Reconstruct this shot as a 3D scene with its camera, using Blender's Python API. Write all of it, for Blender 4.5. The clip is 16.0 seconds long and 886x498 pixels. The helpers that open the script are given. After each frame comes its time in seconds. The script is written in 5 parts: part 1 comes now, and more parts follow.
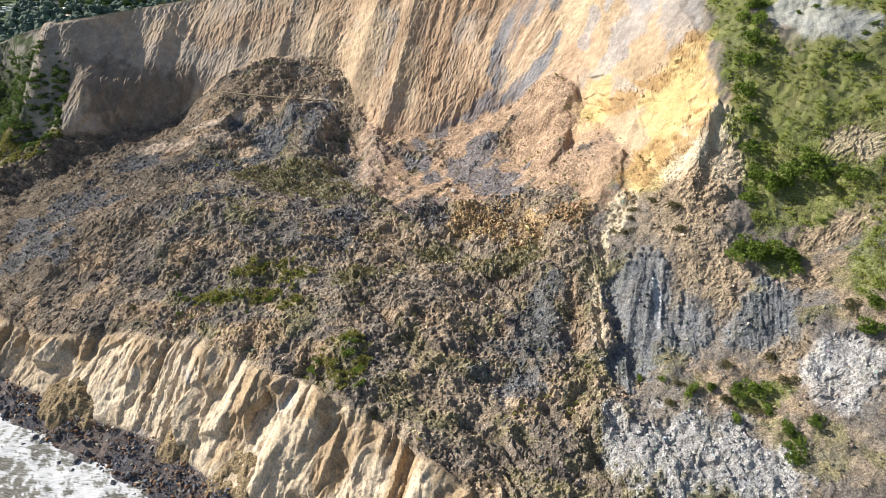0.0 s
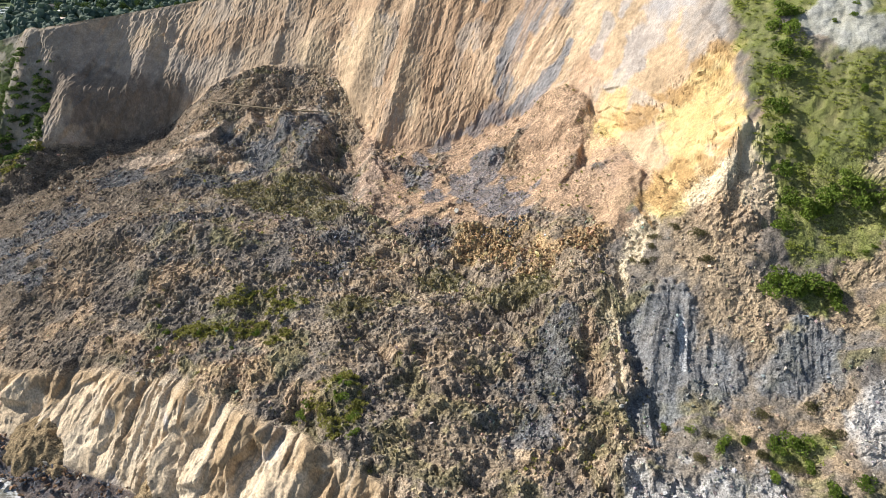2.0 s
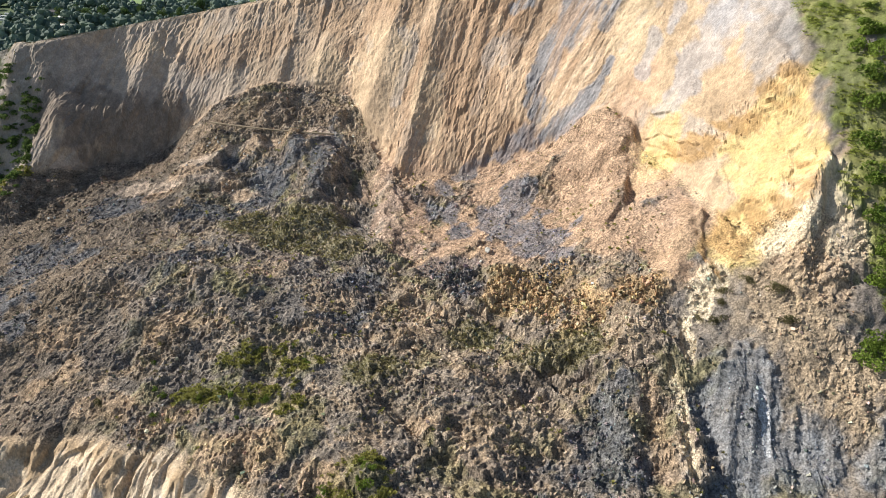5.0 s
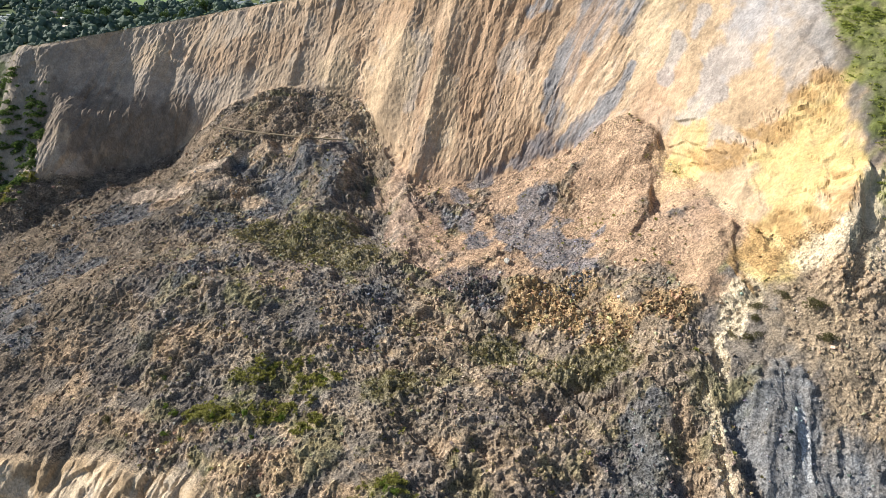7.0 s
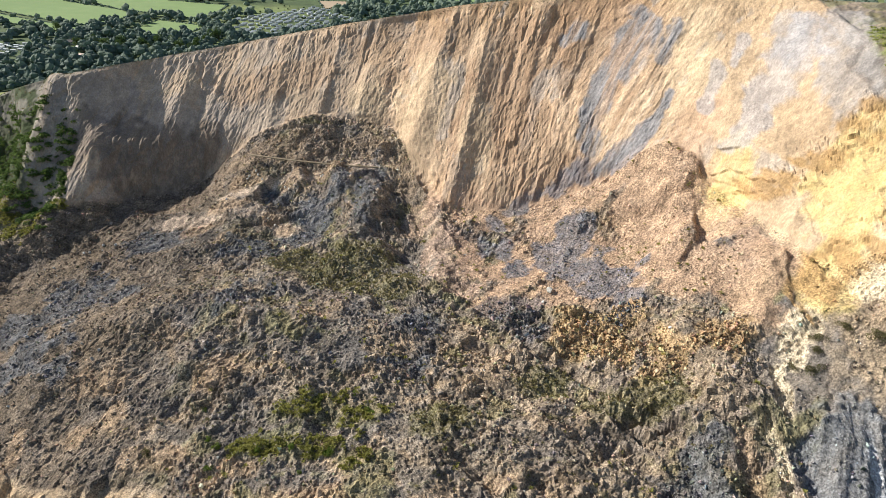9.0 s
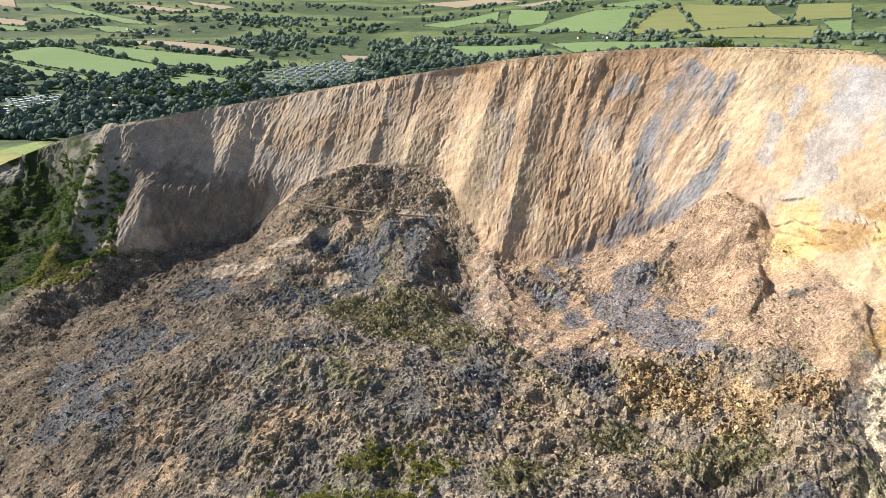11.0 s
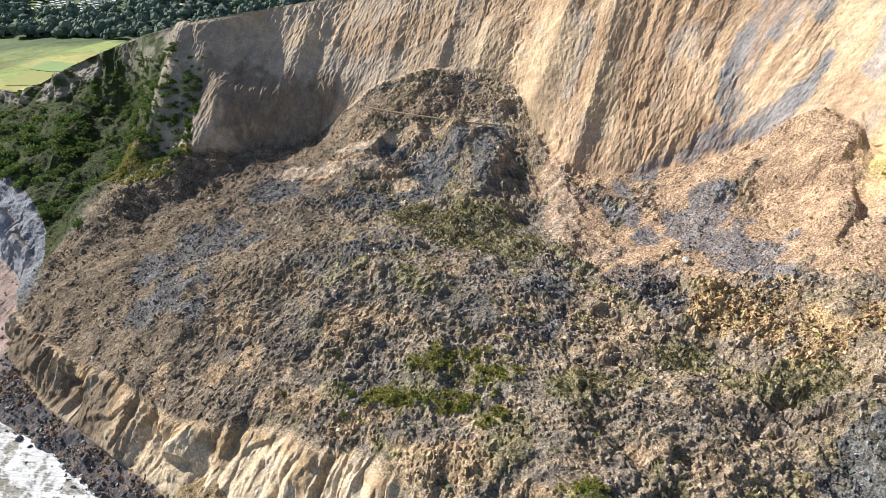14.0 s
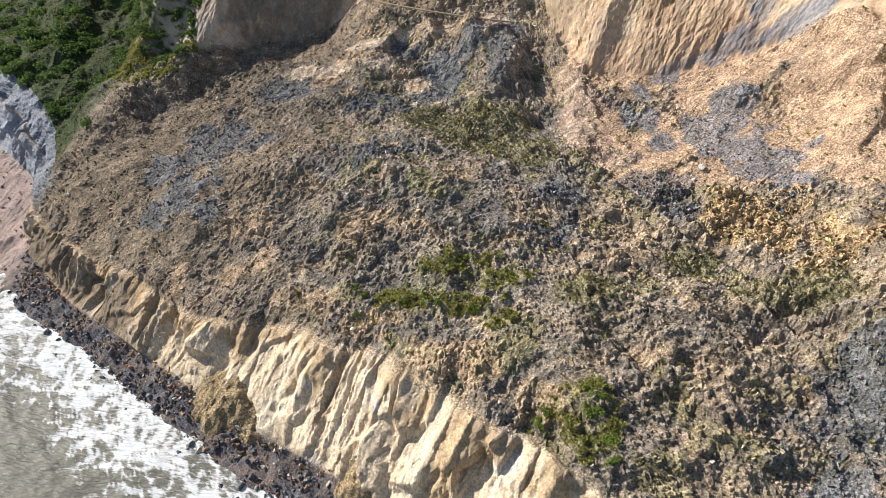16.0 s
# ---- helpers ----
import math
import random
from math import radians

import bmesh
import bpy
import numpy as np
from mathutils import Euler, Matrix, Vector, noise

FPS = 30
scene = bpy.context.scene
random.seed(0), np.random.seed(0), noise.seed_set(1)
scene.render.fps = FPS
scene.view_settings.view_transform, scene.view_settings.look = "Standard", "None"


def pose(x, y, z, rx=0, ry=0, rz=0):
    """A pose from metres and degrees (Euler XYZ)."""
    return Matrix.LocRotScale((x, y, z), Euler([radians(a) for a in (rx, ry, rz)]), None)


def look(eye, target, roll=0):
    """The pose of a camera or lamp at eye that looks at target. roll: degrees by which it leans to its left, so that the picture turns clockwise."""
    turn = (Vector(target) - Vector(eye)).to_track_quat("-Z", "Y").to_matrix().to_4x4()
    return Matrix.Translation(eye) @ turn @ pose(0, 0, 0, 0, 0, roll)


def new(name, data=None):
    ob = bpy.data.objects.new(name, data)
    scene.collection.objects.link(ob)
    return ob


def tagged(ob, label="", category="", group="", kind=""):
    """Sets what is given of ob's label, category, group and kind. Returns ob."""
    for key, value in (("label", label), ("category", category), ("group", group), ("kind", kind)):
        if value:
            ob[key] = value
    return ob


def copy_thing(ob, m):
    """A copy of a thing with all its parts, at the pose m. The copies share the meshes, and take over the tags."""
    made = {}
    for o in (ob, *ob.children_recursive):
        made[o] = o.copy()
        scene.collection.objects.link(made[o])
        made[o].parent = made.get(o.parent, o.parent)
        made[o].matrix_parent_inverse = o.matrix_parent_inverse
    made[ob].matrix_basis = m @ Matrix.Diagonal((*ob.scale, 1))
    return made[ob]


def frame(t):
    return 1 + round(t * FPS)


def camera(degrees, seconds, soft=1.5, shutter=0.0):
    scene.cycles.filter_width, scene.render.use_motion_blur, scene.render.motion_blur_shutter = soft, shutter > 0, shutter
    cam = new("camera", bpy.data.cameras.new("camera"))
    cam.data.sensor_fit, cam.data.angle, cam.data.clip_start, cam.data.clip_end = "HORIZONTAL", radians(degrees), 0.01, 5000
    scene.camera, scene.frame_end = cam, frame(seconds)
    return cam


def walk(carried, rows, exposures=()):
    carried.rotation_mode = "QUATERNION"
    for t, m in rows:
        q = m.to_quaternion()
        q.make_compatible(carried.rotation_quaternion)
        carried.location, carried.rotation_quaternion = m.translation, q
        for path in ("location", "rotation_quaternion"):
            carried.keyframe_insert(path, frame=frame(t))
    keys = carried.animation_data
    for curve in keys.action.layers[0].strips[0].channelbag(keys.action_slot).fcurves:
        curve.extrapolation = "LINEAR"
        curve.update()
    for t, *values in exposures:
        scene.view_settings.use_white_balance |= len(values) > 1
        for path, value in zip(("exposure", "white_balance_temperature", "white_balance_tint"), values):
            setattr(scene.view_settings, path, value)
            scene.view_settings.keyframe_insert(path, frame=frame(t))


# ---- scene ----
cam = camera(71.2, 16.0, 0.6)
PATH = [
    (0, (6.832, 1.332, 157.879), (6.783, 3.089, 156.924), 0.1),
    (0.5, (6.931, 6.014, 157.502), (6.88, 7.77, 156.547), 0.1),
    (1, (6.718, 10.921, 157.32), (6.667, 12.678, 156.366), 0.1),
    (1.5, (6.53, 16.314, 157.337), (6.479, 18.071, 156.384), 0.1),
    (2, (5.734, 21.759, 157.293), (5.681, 23.518, 156.341), 0.1),
    (2.5, (4.16, 27.08, 157.404), (4.106, 28.84, 156.454), 0.1),
    (3, (2.339, 32.432, 157.733), (2.282, 34.191, 156.783), 0.0),
    (3.5, (0.539, 37.7, 157.69), (0.479, 39.46, 156.743), -0.0),
    (4, (-1.424, 42.902, 158.159), (-1.487, 44.661, 157.21), -0.1),
    (6.5, (-8.391, 57.047, 158.012), (-8.455, 58.809, 157.07), 0.0),
    (7, (-10.626, 57.774, 158.029), (-10.69, 59.536, 157.085), 0.0),
    (7.5, (-13.638, 58.185, 157.835), (-13.701, 59.947, 156.89), 0.1),
    (8, (-16.668, 58.862, 157.865), (-16.733, 60.622, 156.917), 0.0),
    (8.5, (-20.184, 59.497, 157.875), (-20.252, 61.26, 156.933), -0.0),
    (9, (-24.197, 60.054, 157.833), (-24.267, 61.853, 156.962), -0.0),
    (9.5, (-28.794, 60.197, 157.701), (-28.863, 62.033, 156.911), 0.1),
    (12, (-45.53, 61.24, 156.951), (-45.703, 63.097, 156.228), -0.0),
    (12.5, (-45.933, 60.988, 156.543), (-46.148, 62.82, 155.77), 0.0),
    (13, (-45.666, 60.967, 156.164), (-45.912, 62.764, 155.321), -0.0),
    (13.5, (-45.386, 61.149, 156.221), (-45.649, 62.907, 155.305), -0.1),
    (14, (-45.269, 60.954, 155.796), (-45.544, 62.675, 154.814), -0.1),
    (14.5, (-45.471, 60.487, 155.048), (-45.75, 62.171, 154.005), -0.1),
    (15, (-45.792, 60.768, 155.581), (-46.073, 62.405, 154.468), -0.0),
    (15.5, (-46.041, 60.836, 155.945), (-46.321, 62.428, 154.767), 0.1),
    (16, (-46.031, 60.964, 155.793), (-46.308, 62.51, 154.555), 0.0),
]
walk(cam, [(t, look(eye, target, roll)) for t, eye, target, roll in PATH], ((0.0, 0.57), (9.0, 0.54), (12.5, 0.66), (16.0, 0.69)))

# ---- light ----
SUN_FROM = Vector((-0.77, 0.26, 0.55)).normalized()
world = bpy.data.worlds.new("world")
scene.world = world
world.use_nodes = True
wn = world.node_tree
sky = wn.nodes.new("ShaderNodeTexSky")
sky.sky_type = "NISHITA"
sky.sun_disc = False
sky.sun_elevation = math.asin(SUN_FROM.z)
sky.sun_rotation = math.atan2(SUN_FROM.x, SUN_FROM.y)
wn.links.new(sky.outputs["Color"], wn.nodes["Background"].inputs["Color"])
wn.nodes["Background"].inputs["Strength"].default_value = 0.075
sun_data = bpy.data.lights.new("sun", "SUN")
sun_data.energy = 5.0
sun_data.angle = radians(0.53)
sun_data.color = (1.0, 0.95, 0.87)
sun = new("sun", sun_data)
sun.rotation_euler = SUN_FROM.to_track_quat("Z", "Y").to_euler()
sun.location = (-400, 100, 400)

# ---- noise ----
PERM = np.random.RandomState(7).permutation(4096)


def cell_hash(i, j, k=0):
    """Random numbers in 0..1 for the whole-number cells i, j, k."""
    return PERM[(PERM[(PERM[np.asarray(i) & 4095] + np.asarray(j)) & 4095] + np.asarray(k)) & 4095] / 4095.0


def vnoise(x, y, z=None):
    """Smooth value noise in -1..1."""
    x, y = np.broadcast_arrays(np.asarray(x, float), np.asarray(y, float))
    i, j = np.floor(x).astype(int), np.floor(y).astype(int)
    u, v = x - i, y - j
    u, v = u * u * u * (u * (u * 6 - 15) + 10), v * v * v * (v * (v * 6 - 15) + 10)

    def sheet(k):
        a = cell_hash(i, j, k) * (1 - u) + cell_hash(i + 1, j, k) * u
        b = cell_hash(i, j + 1, k) * (1 - u) + cell_hash(i + 1, j + 1, k) * u
        return a * (1 - v) + b * v

    if z is None:
        return 2 * sheet(0) - 1
    z = np.asarray(z, float)
    k = np.floor(z).astype(int)
    w = z - k
    w = w * w * (3 - 2 * w)
    return 2 * (sheet(k) * (1 - w) + sheet(k + 1) * w) - 1


def fbm(x, y, octaves=4, gain=0.5, z=None):
    total, size, norm = 0.0, 1.0, 0.0
    for n in range(octaves):
        s = 2.03 ** n
        total = total + size * vnoise(x * s + 17.3 * n, y * s - 9.1 * n, None if z is None else z * s)
        norm += size
        size *= gain
    return total / norm


def ridged(x, y, octaves=3, gain=0.5):
    total, size, norm = 0.0, 1.0, 0.0
    for n in range(octaves):
        s = 2.1 ** n
        total = total + size * (1 - 2 * np.abs(vnoise(x * s + 31.7 * n, y * s + 5.3 * n)))
        norm += size
        size *= gain
    return total / norm


def blocks(x, y):
    """Worley blocks: distance to the nearest point, to the second, a random number of the cell, and a tilted plane on it."""
    i, j = np.floor(x).astype(int), np.floor(y).astype(int)
    f1, f2, who, tip = np.full(x.shape, 9.0), np.full(x.shape, 9.0), np.zeros(x.shape), np.zeros(x.shape)
    for a in (-1, 0, 1):
        for b in (-1, 0, 1):
            px, py = i + a + cell_hash(i + a, j + b, 3), j + b + cell_hash(i + a, j + b, 11)
            d = np.hypot(x - px, y - py)
            near = d < f1
            f2 = np.where(near, f1, np.minimum(f2, d))
            who = np.where(near, cell_hash(i + a, j + b, 23), who)
            tip = np.where(near, (x - px) * (2 * cell_hash(i + a, j + b, 31) - 1) + (y - py) * (2 * cell_hash(i + a, j + b, 37) - 1.3), tip)
            f1 = np.where(near, d, f1)
    return f1, f2, who, tip


def step(a, b, v):
    t = np.clip((v - a) / (b - a), 0, 1)
    return t * t * (3 - 2 * t)


# ---- lie of the land: lines along the coast, by stations from west to east ----
STATIONS = [-640, -420, -330, -270, -240, -210, -180, -150, -120, -90, -60, -30, 0, 25, 50, 62, 75, 88, 100, 115, 135, 200, 330]
# each line: its places to the north, then its heights
WATERLINE = ([465, 314, 253, 219, 197, 185, 171, 157, 143, 128, 116, 103, 90, 79, 69, 65, 61, 57, 53, 47, 41, 19, -25],
    [-1.5] * 23)
CLIFF_FOOT = ([545, 362, 302, 264, 221, 199, 185, 171, 158, 147, 128, 118, 106, 96, 90, 88, 86, 84, 81, 76, 70, 46, 0],
    [4, 4, 4, 4, 4, 5, 5, 5, 5, 5, 5, 6, 6, 7, 8, 9, 10, 10, 10, 10, 10, 10, 10])
CLIFF_TOP = ([552, 374, 313, 271, 229, 211, 200, 184, 178, 170, 156, 142, 122, 108, 104, 104, 104, 104, 104, 102, 100, 84, 45],
    [10, 20, 25, 20, 14, 16, 17, 18, 22, 27, 29, 28, 24, 20, 20, 21, 22, 23, 24, 25, 27, 38, 50])
SLIDE_LOW = ([556, 392, 330, 284, 244, 227, 218, 207, 203, 197, 186, 164, 142, 130, 125, 122, 117, 116, 116, 114, 112, 100, 65],
    [11, 22, 28, 25, 22, 23, 26, 29, 31, 36, 38, 36, 29, 25, 27, 30, 29, 30, 32, 35, 41, 52, 66])
SLIDE_RISE = ([560, 418, 354, 306, 268, 252, 243, 234, 232, 227, 218, 190, 173, 163, 158, 150, 137, 135, 133, 132, 130, 120, 90],
    [12, 24, 31, 29, 30, 31, 36, 41, 48, 51, 50, 43, 42, 38, 38, 35, 36, 36, 40, 44, 51, 64, 80])
SLIDE_MIDDLE = ([564, 424, 368, 330, 288, 268, 264, 262, 264, 261, 252, 220, 207, 200, 194, 181, 160, 155, 152, 151, 150, 144, 115],
    [13, 25, 34, 34, 36, 32, 36, 42, 48, 49, 48, 48, 45, 46, 57, 57, 45, 47, 50, 55, 62, 76, 95])
SLIDE_UPPER = ([568, 430, 382, 352, 306, 285, 284, 288, 297, 295, 288, 250, 241, 237, 229, 212, 182, 175, 171, 171, 170, 168, 140],
    [14, 26, 37, 40, 44, 35, 38, 45, 56, 54, 58, 49, 53, 61, 70, 72, 63, 62, 62, 64, 75, 92, 112])
SLIDE_HEAD = ([572, 436, 394, 368, 318, 300, 300, 308, 322, 321, 316, 273, 268, 266, 258, 236, 199, 192, 187, 186, 186, 186, 160],
    [14, 27, 41, 46, 52, 40, 42, 52, 66, 72, 70, 53, 55, 63, 75, 79, 74, 75, 74, 78, 90, 106, 126])
WALL_FOOT = ([576, 444, 402, 377, 330, 313, 326, 337, 344, 345, 338, 293, 292, 292, 284, 258, 215, 206, 200, 200, 200, 202, 180],
    [15, 28, 46, 54, 60, 48, 50, 57, 79, 87, 84, 62, 64, 73, 92, 84, 80, 89, 86, 94, 104, 118, 138])
WALL_LOW = ([580, 446, 404, 380, 347, 335, 338, 345, 353, 352, 346, 312, 308, 305, 294, 275, 244, 234, 228, 226, 225, 230, 210],
    [15, 31, 54, 67, 76, 74, 75, 77, 88, 97, 98, 82, 84, 91, 106, 102, 97, 104, 115, 119, 125, 134, 150])
WALL_HIGH = ([584, 448, 406, 383, 355, 347, 356, 361, 366, 364, 358, 336, 330, 324, 311, 299, 279, 267, 259, 254, 250, 256, 240],
    [16, 34, 62, 79, 88, 92, 93, 95, 104, 109, 113, 108, 108, 113, 124, 122, 116, 126, 133, 136, 140, 146, 158])
RIM = ([588, 450, 408, 385, 362, 356, 373, 381, 382, 376, 368, 360, 350, 342, 327, 319, 311, 300, 290, 282, 276, 282, 270],
    [16, 36, 68, 89, 98, 105, 109, 113.5, 118.5, 124, 129.5, 134.6, 138.3, 140.6, 142.4, 142.7, 143, 143, 142, 142, 143, 150, 162])
LINES = [WATERLINE, CLIFF_FOOT, CLIFF_TOP, SLIDE_LOW, SLIDE_RISE, SLIDE_MIDDLE, SLIDE_UPPER, SLIDE_HEAD, WALL_FOOT, WALL_LOW, WALL_HIGH, RIM]
BANDS = [18, 50, 32, 52, 54, 54, 46, 38, 38, 38, 38]


def glide(xs, ys, x):
    """Monotone cubic through stations."""
    xs, ys = np.array(xs, float), np.array(ys, float)
    h, d = np.diff(xs), np.diff(ys) / np.diff(xs)
    m = np.zeros(len(xs))
    m[0], m[-1] = d[0], d[-1]
    ok = d[:-1] * d[1:] > 0
    m[1:-1] = np.where(ok, 2 * d[:-1] * d[1:] / np.where(ok, d[:-1] + d[1:], 1), 0)
    i = np.clip(np.searchsorted(xs, x) - 1, 0, len(h) - 1)
    t = (x - xs[i]) / h[i]
    return (ys[i] * (1 + 2 * t) * (1 - t) ** 2 + h[i] * m[i] * t * (1 - t) ** 2
            + ys[i + 1] * t * t * (3 - 2 * t) + h[i] * m[i + 1] * t * t * (t - 1))


COLS = np.concatenate([np.arange(-640, -300, 2.5), np.arange(-300, 45, 0.52), np.arange(45, 104, 0.32), np.arange(104, 136, 0.6), np.arange(137, 330, 2.0)])
line_y = np.array([glide(STATIONS, y, COLS) for y, _ in LINES])
line_z = np.array([glide(STATIONS, z, COLS) for _, z in LINES])
rows_y, rows_z, rows_v = [], [], []
for n, count in enumerate(BANDS):
    for k in range(count):
        f = k / count
        rows_y.append(line_y[n] * (1 - f) + line_y[n + 1] * f)
        rows_z.append(line_z[n] * (1 - f) + line_z[n + 1] * f)
        rows_v.append(n + f)
rows_y.append(line_y[-1]), rows_z.append(line_z[-1]), rows_v.append(len(BANDS))
V = np.array(rows_v)[:, None] * np.ones(len(COLS))
GX = np.ones((len(V), 1)) * COLS
GY, GZ = np.array(rows_y), np.array(rows_z)
soft_rows = ((V > 2.15) & (V < 10.7))[1:-1]
for n in range(14):
    for g in (GY, GZ):
        mid = 0.25 * g[:-2] + 0.5 * g[1:-1] + 0.25 * g[2:]
        g[1:-1] = np.where(soft_rows, mid, g[1:-1])

# ---- soils of the slide, as ovals on the plan: x, y, half width, half depth ----
GREY_CAP = [(92, 256, 8, 16), (96, 272, 8, 12), (85, 283, 6, 10)]
PALE_WALL = [(-46, 332, 14, 18), (-20, 312, 8, 14), (-70, 345, 9, 10), (60, 300, 8, 18), (-160, 366, 4, 4)]
BROWN_WALL = [(0, 313, 14, 13), (4, 300, 14, 8), (-112, 362, 30, 7), (-30, 350, 8, 7), (-30, 300, 10, 10), (20, 325, 8, 8), (-65, 362, 12, 6)]
GREY_WALL = [(-200, 346, 28, 20), (-165, 346, 16, 14), (-215, 330, 16, 14), (-140, 352, 12, 10)]
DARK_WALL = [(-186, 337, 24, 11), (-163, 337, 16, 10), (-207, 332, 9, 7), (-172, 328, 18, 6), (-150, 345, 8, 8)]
GREY_CRAG = [(121, 236, 6, 6), (130, 228, 9, 6), (139, 225, 8, 6), (128, 238, 8, 6)]
BARE_TAN = [(130, 193, 6, 3.5), (135, 190, 5, 3.5), (97, 198, 4, 6)]
YELLOW_WALL = [(61, 257, 7, 12), (84, 228, 11, 13), (78, 214, 7, 9), (72, 209, 7, 8), (88, 238, 9, 6), (92, 218, 5, 7)]
PALE_ROCK = [(84, 206, 6, 6), (66, 202, 3.5, 5), (61, 196, 2.8, 6), (57, 188, 2.0, 8), (96, 208, 4, 8), (52, 173, 1.6, 16), (97, 198, 5, 5)]
TALUS = [(-6, 258, 13, 18), (-16, 242, 8, 5), (4, 241, 11, 6), (-22, 268, 6, 12), (28, 238, 12, 10), (44, 272, 17, 16), (52, 280, 12, 9), (38, 250, 16, 18), (58, 222, 11, 16), (46, 232, 14, 12), (20, 250, 12, 20), (52, 256, 8, 16), (8, 275, 10, 18), (-14, 287, 11, 9), (5, 291, 11, 7), (22, 293, 11, 6), (-24, 292, 8, 7), (26, 284, 9, 8), (34, 286, 8, 6), (58, 244, 7, 9), (16, 284, 9, 8)]
TALUS_DARK = [(58, 216, 9, 8), (50, 284, 8, 4), (64, 222, 4, 7)]
TALUS_GREY = [(6, 266, 8, 8), (-4, 261, 6, 6), (18, 274, 7, 6), (27, 230, 8, 6), (24, 241, 8, 7), (16, 253, 9, 9), (12, 262, 8, 8), (39, 291, 6, 3), (29, 295, 6, 2.4), (19, 297, 7, 2.4), (7, 295, 7, 2.6), (-4, 291, 6, 3), (-12, 283, 4, 5), (-17, 275, 4, 7), (-10, 270, 4, 6)]
ORANGE_STONES = [(15, 221, 10, 9), (36, 205, 12, 4), (26, 212, 9, 5), (48, 206, 6, 6), (24, 224, 8, 5)]
DARK_STONES = [(-7, 235, 9, 9), (-3, 226, 6, 5), (-16, 240, 5, 5)]
MOUND_TAN = [(-124, 311, 10, 5), (-136, 300, 9, 4.5), (-98, 317, 13, 3), (-99, 291, 7, 4), (-70, 318, 5, 4), (-116, 300, 7, 3.5), (-150, 302, 8, 4)]
PINK_CLAY = [(-34, 276, 7, 14), (-29, 260, 8, 9), (-40, 292, 8, 9), (-24, 250, 7, 5), (-22, 272, 6, 8)]
PILE_BROWN = [(-95, 330, 30, 8), (-68, 332, 12, 10), (-45, 318, 9, 14), (-120, 332, 20, 7), (-150, 320, 25, 7)]
SHALE = [(-107, 311, 8, 6), (-88, 299, 9, 9), (-79, 305, 9, 9), (-66, 308, 6, 14), (-155, 291, 14, 8), (-110, 279, 16, 7), (-152, 256, 9, 7), (-178, 266, 8, 6), (-173, 232, 7, 9), (-159, 221, 7, 6), (-90, 285, 10, 5), (38, 180, 8, 4), (-40, 228, 10, 6),
         (-172, 257, 12, 20), (-172, 226, 13, 10), (-186, 243, 9, 9), (32, 162, 13, 14), (26, 148, 12, 10), (-38, 210, 9, 5), (-100, 240, 9, 8)]
HOLLOW_GREEN = [(-66, 262, 17, 16), (-50, 252, 9, 9), (26, 196, 14, 7), (0, 205, 10, 6), (-90, 268, 10, 9), (-30, 190, 10, 6)]
GRASS = [(-71, 185, 18, 4.5), (-55, 193, 9, 5), (-27, 155, 9, 9), (-64, 196, 13, 5), (-228, 303, 15, 8), (-240, 318, 10, 9), (-212, 312, 9, 4), (-52, 181, 6, 3)]
TAN_EARTH = [(-126, 317, 5, 4), (-119, 304, 5, 3.5), (-99, 291, 5, 3), (-137, 293, 6, 4), (-96, 318, 7, 2), (-212, 211, 5, 5), (-102, 314, 5, 3), (-84, 316, 7, 2), (-118, 318, 5, 4), (-128, 305, 8, 4), (-106, 296, 5, 4), (-87, 180, 11, 4), (-64, 168, 17, 6), (-40, 158, 7, 6), (-129, 203, 5, 5), (-140, 198, 6, 4), (-112, 188, 12, 5), (-100, 212, 8, 6),
             (-158, 196, 3, 8), (-210, 209, 4, 7), (-60, 186, 4, 2), (-14, 172, 6, 3), (46, 169, 3, 17), (-140, 214, 10, 5)]
LEFT_BROWN = [(-205, 241, 32, 24), (-225, 262, 22, 16), (-150, 228, 12, 9), (-185, 210, 22, 7), (-190, 290, 18, 16)]
BUTTRESS = [(66, 167, 11, 18), (76, 160, 8, 10), (98, 156, 10, 10), (60, 152, 8, 8)]
LOW_GREY = [(67, 125, 19, 12), (114, 138, 10, 9), (84, 118, 14, 8), (52, 128, 4, 10)]
TAN_FACE = [(83, 178, 9, 18), (90, 168, 8, 12), (78, 190, 8, 8), (131, 192, 11, 5), (122, 174, 15, 3), (112, 166, 8, 5), (100, 148, 8, 6)]
CRAG = [(88, 200, 8, 9), (90, 190, 6, 7)]
GREEN_SLOPE = [(120, 205, 21, 25), (108, 222, 10, 22), (140, 215, 22, 30), (106, 190, 7, 12), (122, 184, 18, 7), (150, 180, 25, 20), (104, 250, 7, 20), (125, 250, 20, 20),
               (170, 210, 40, 50), (106, 172, 5, 5), (92, 137, 8, 3), (134, 160, 12, 7)]
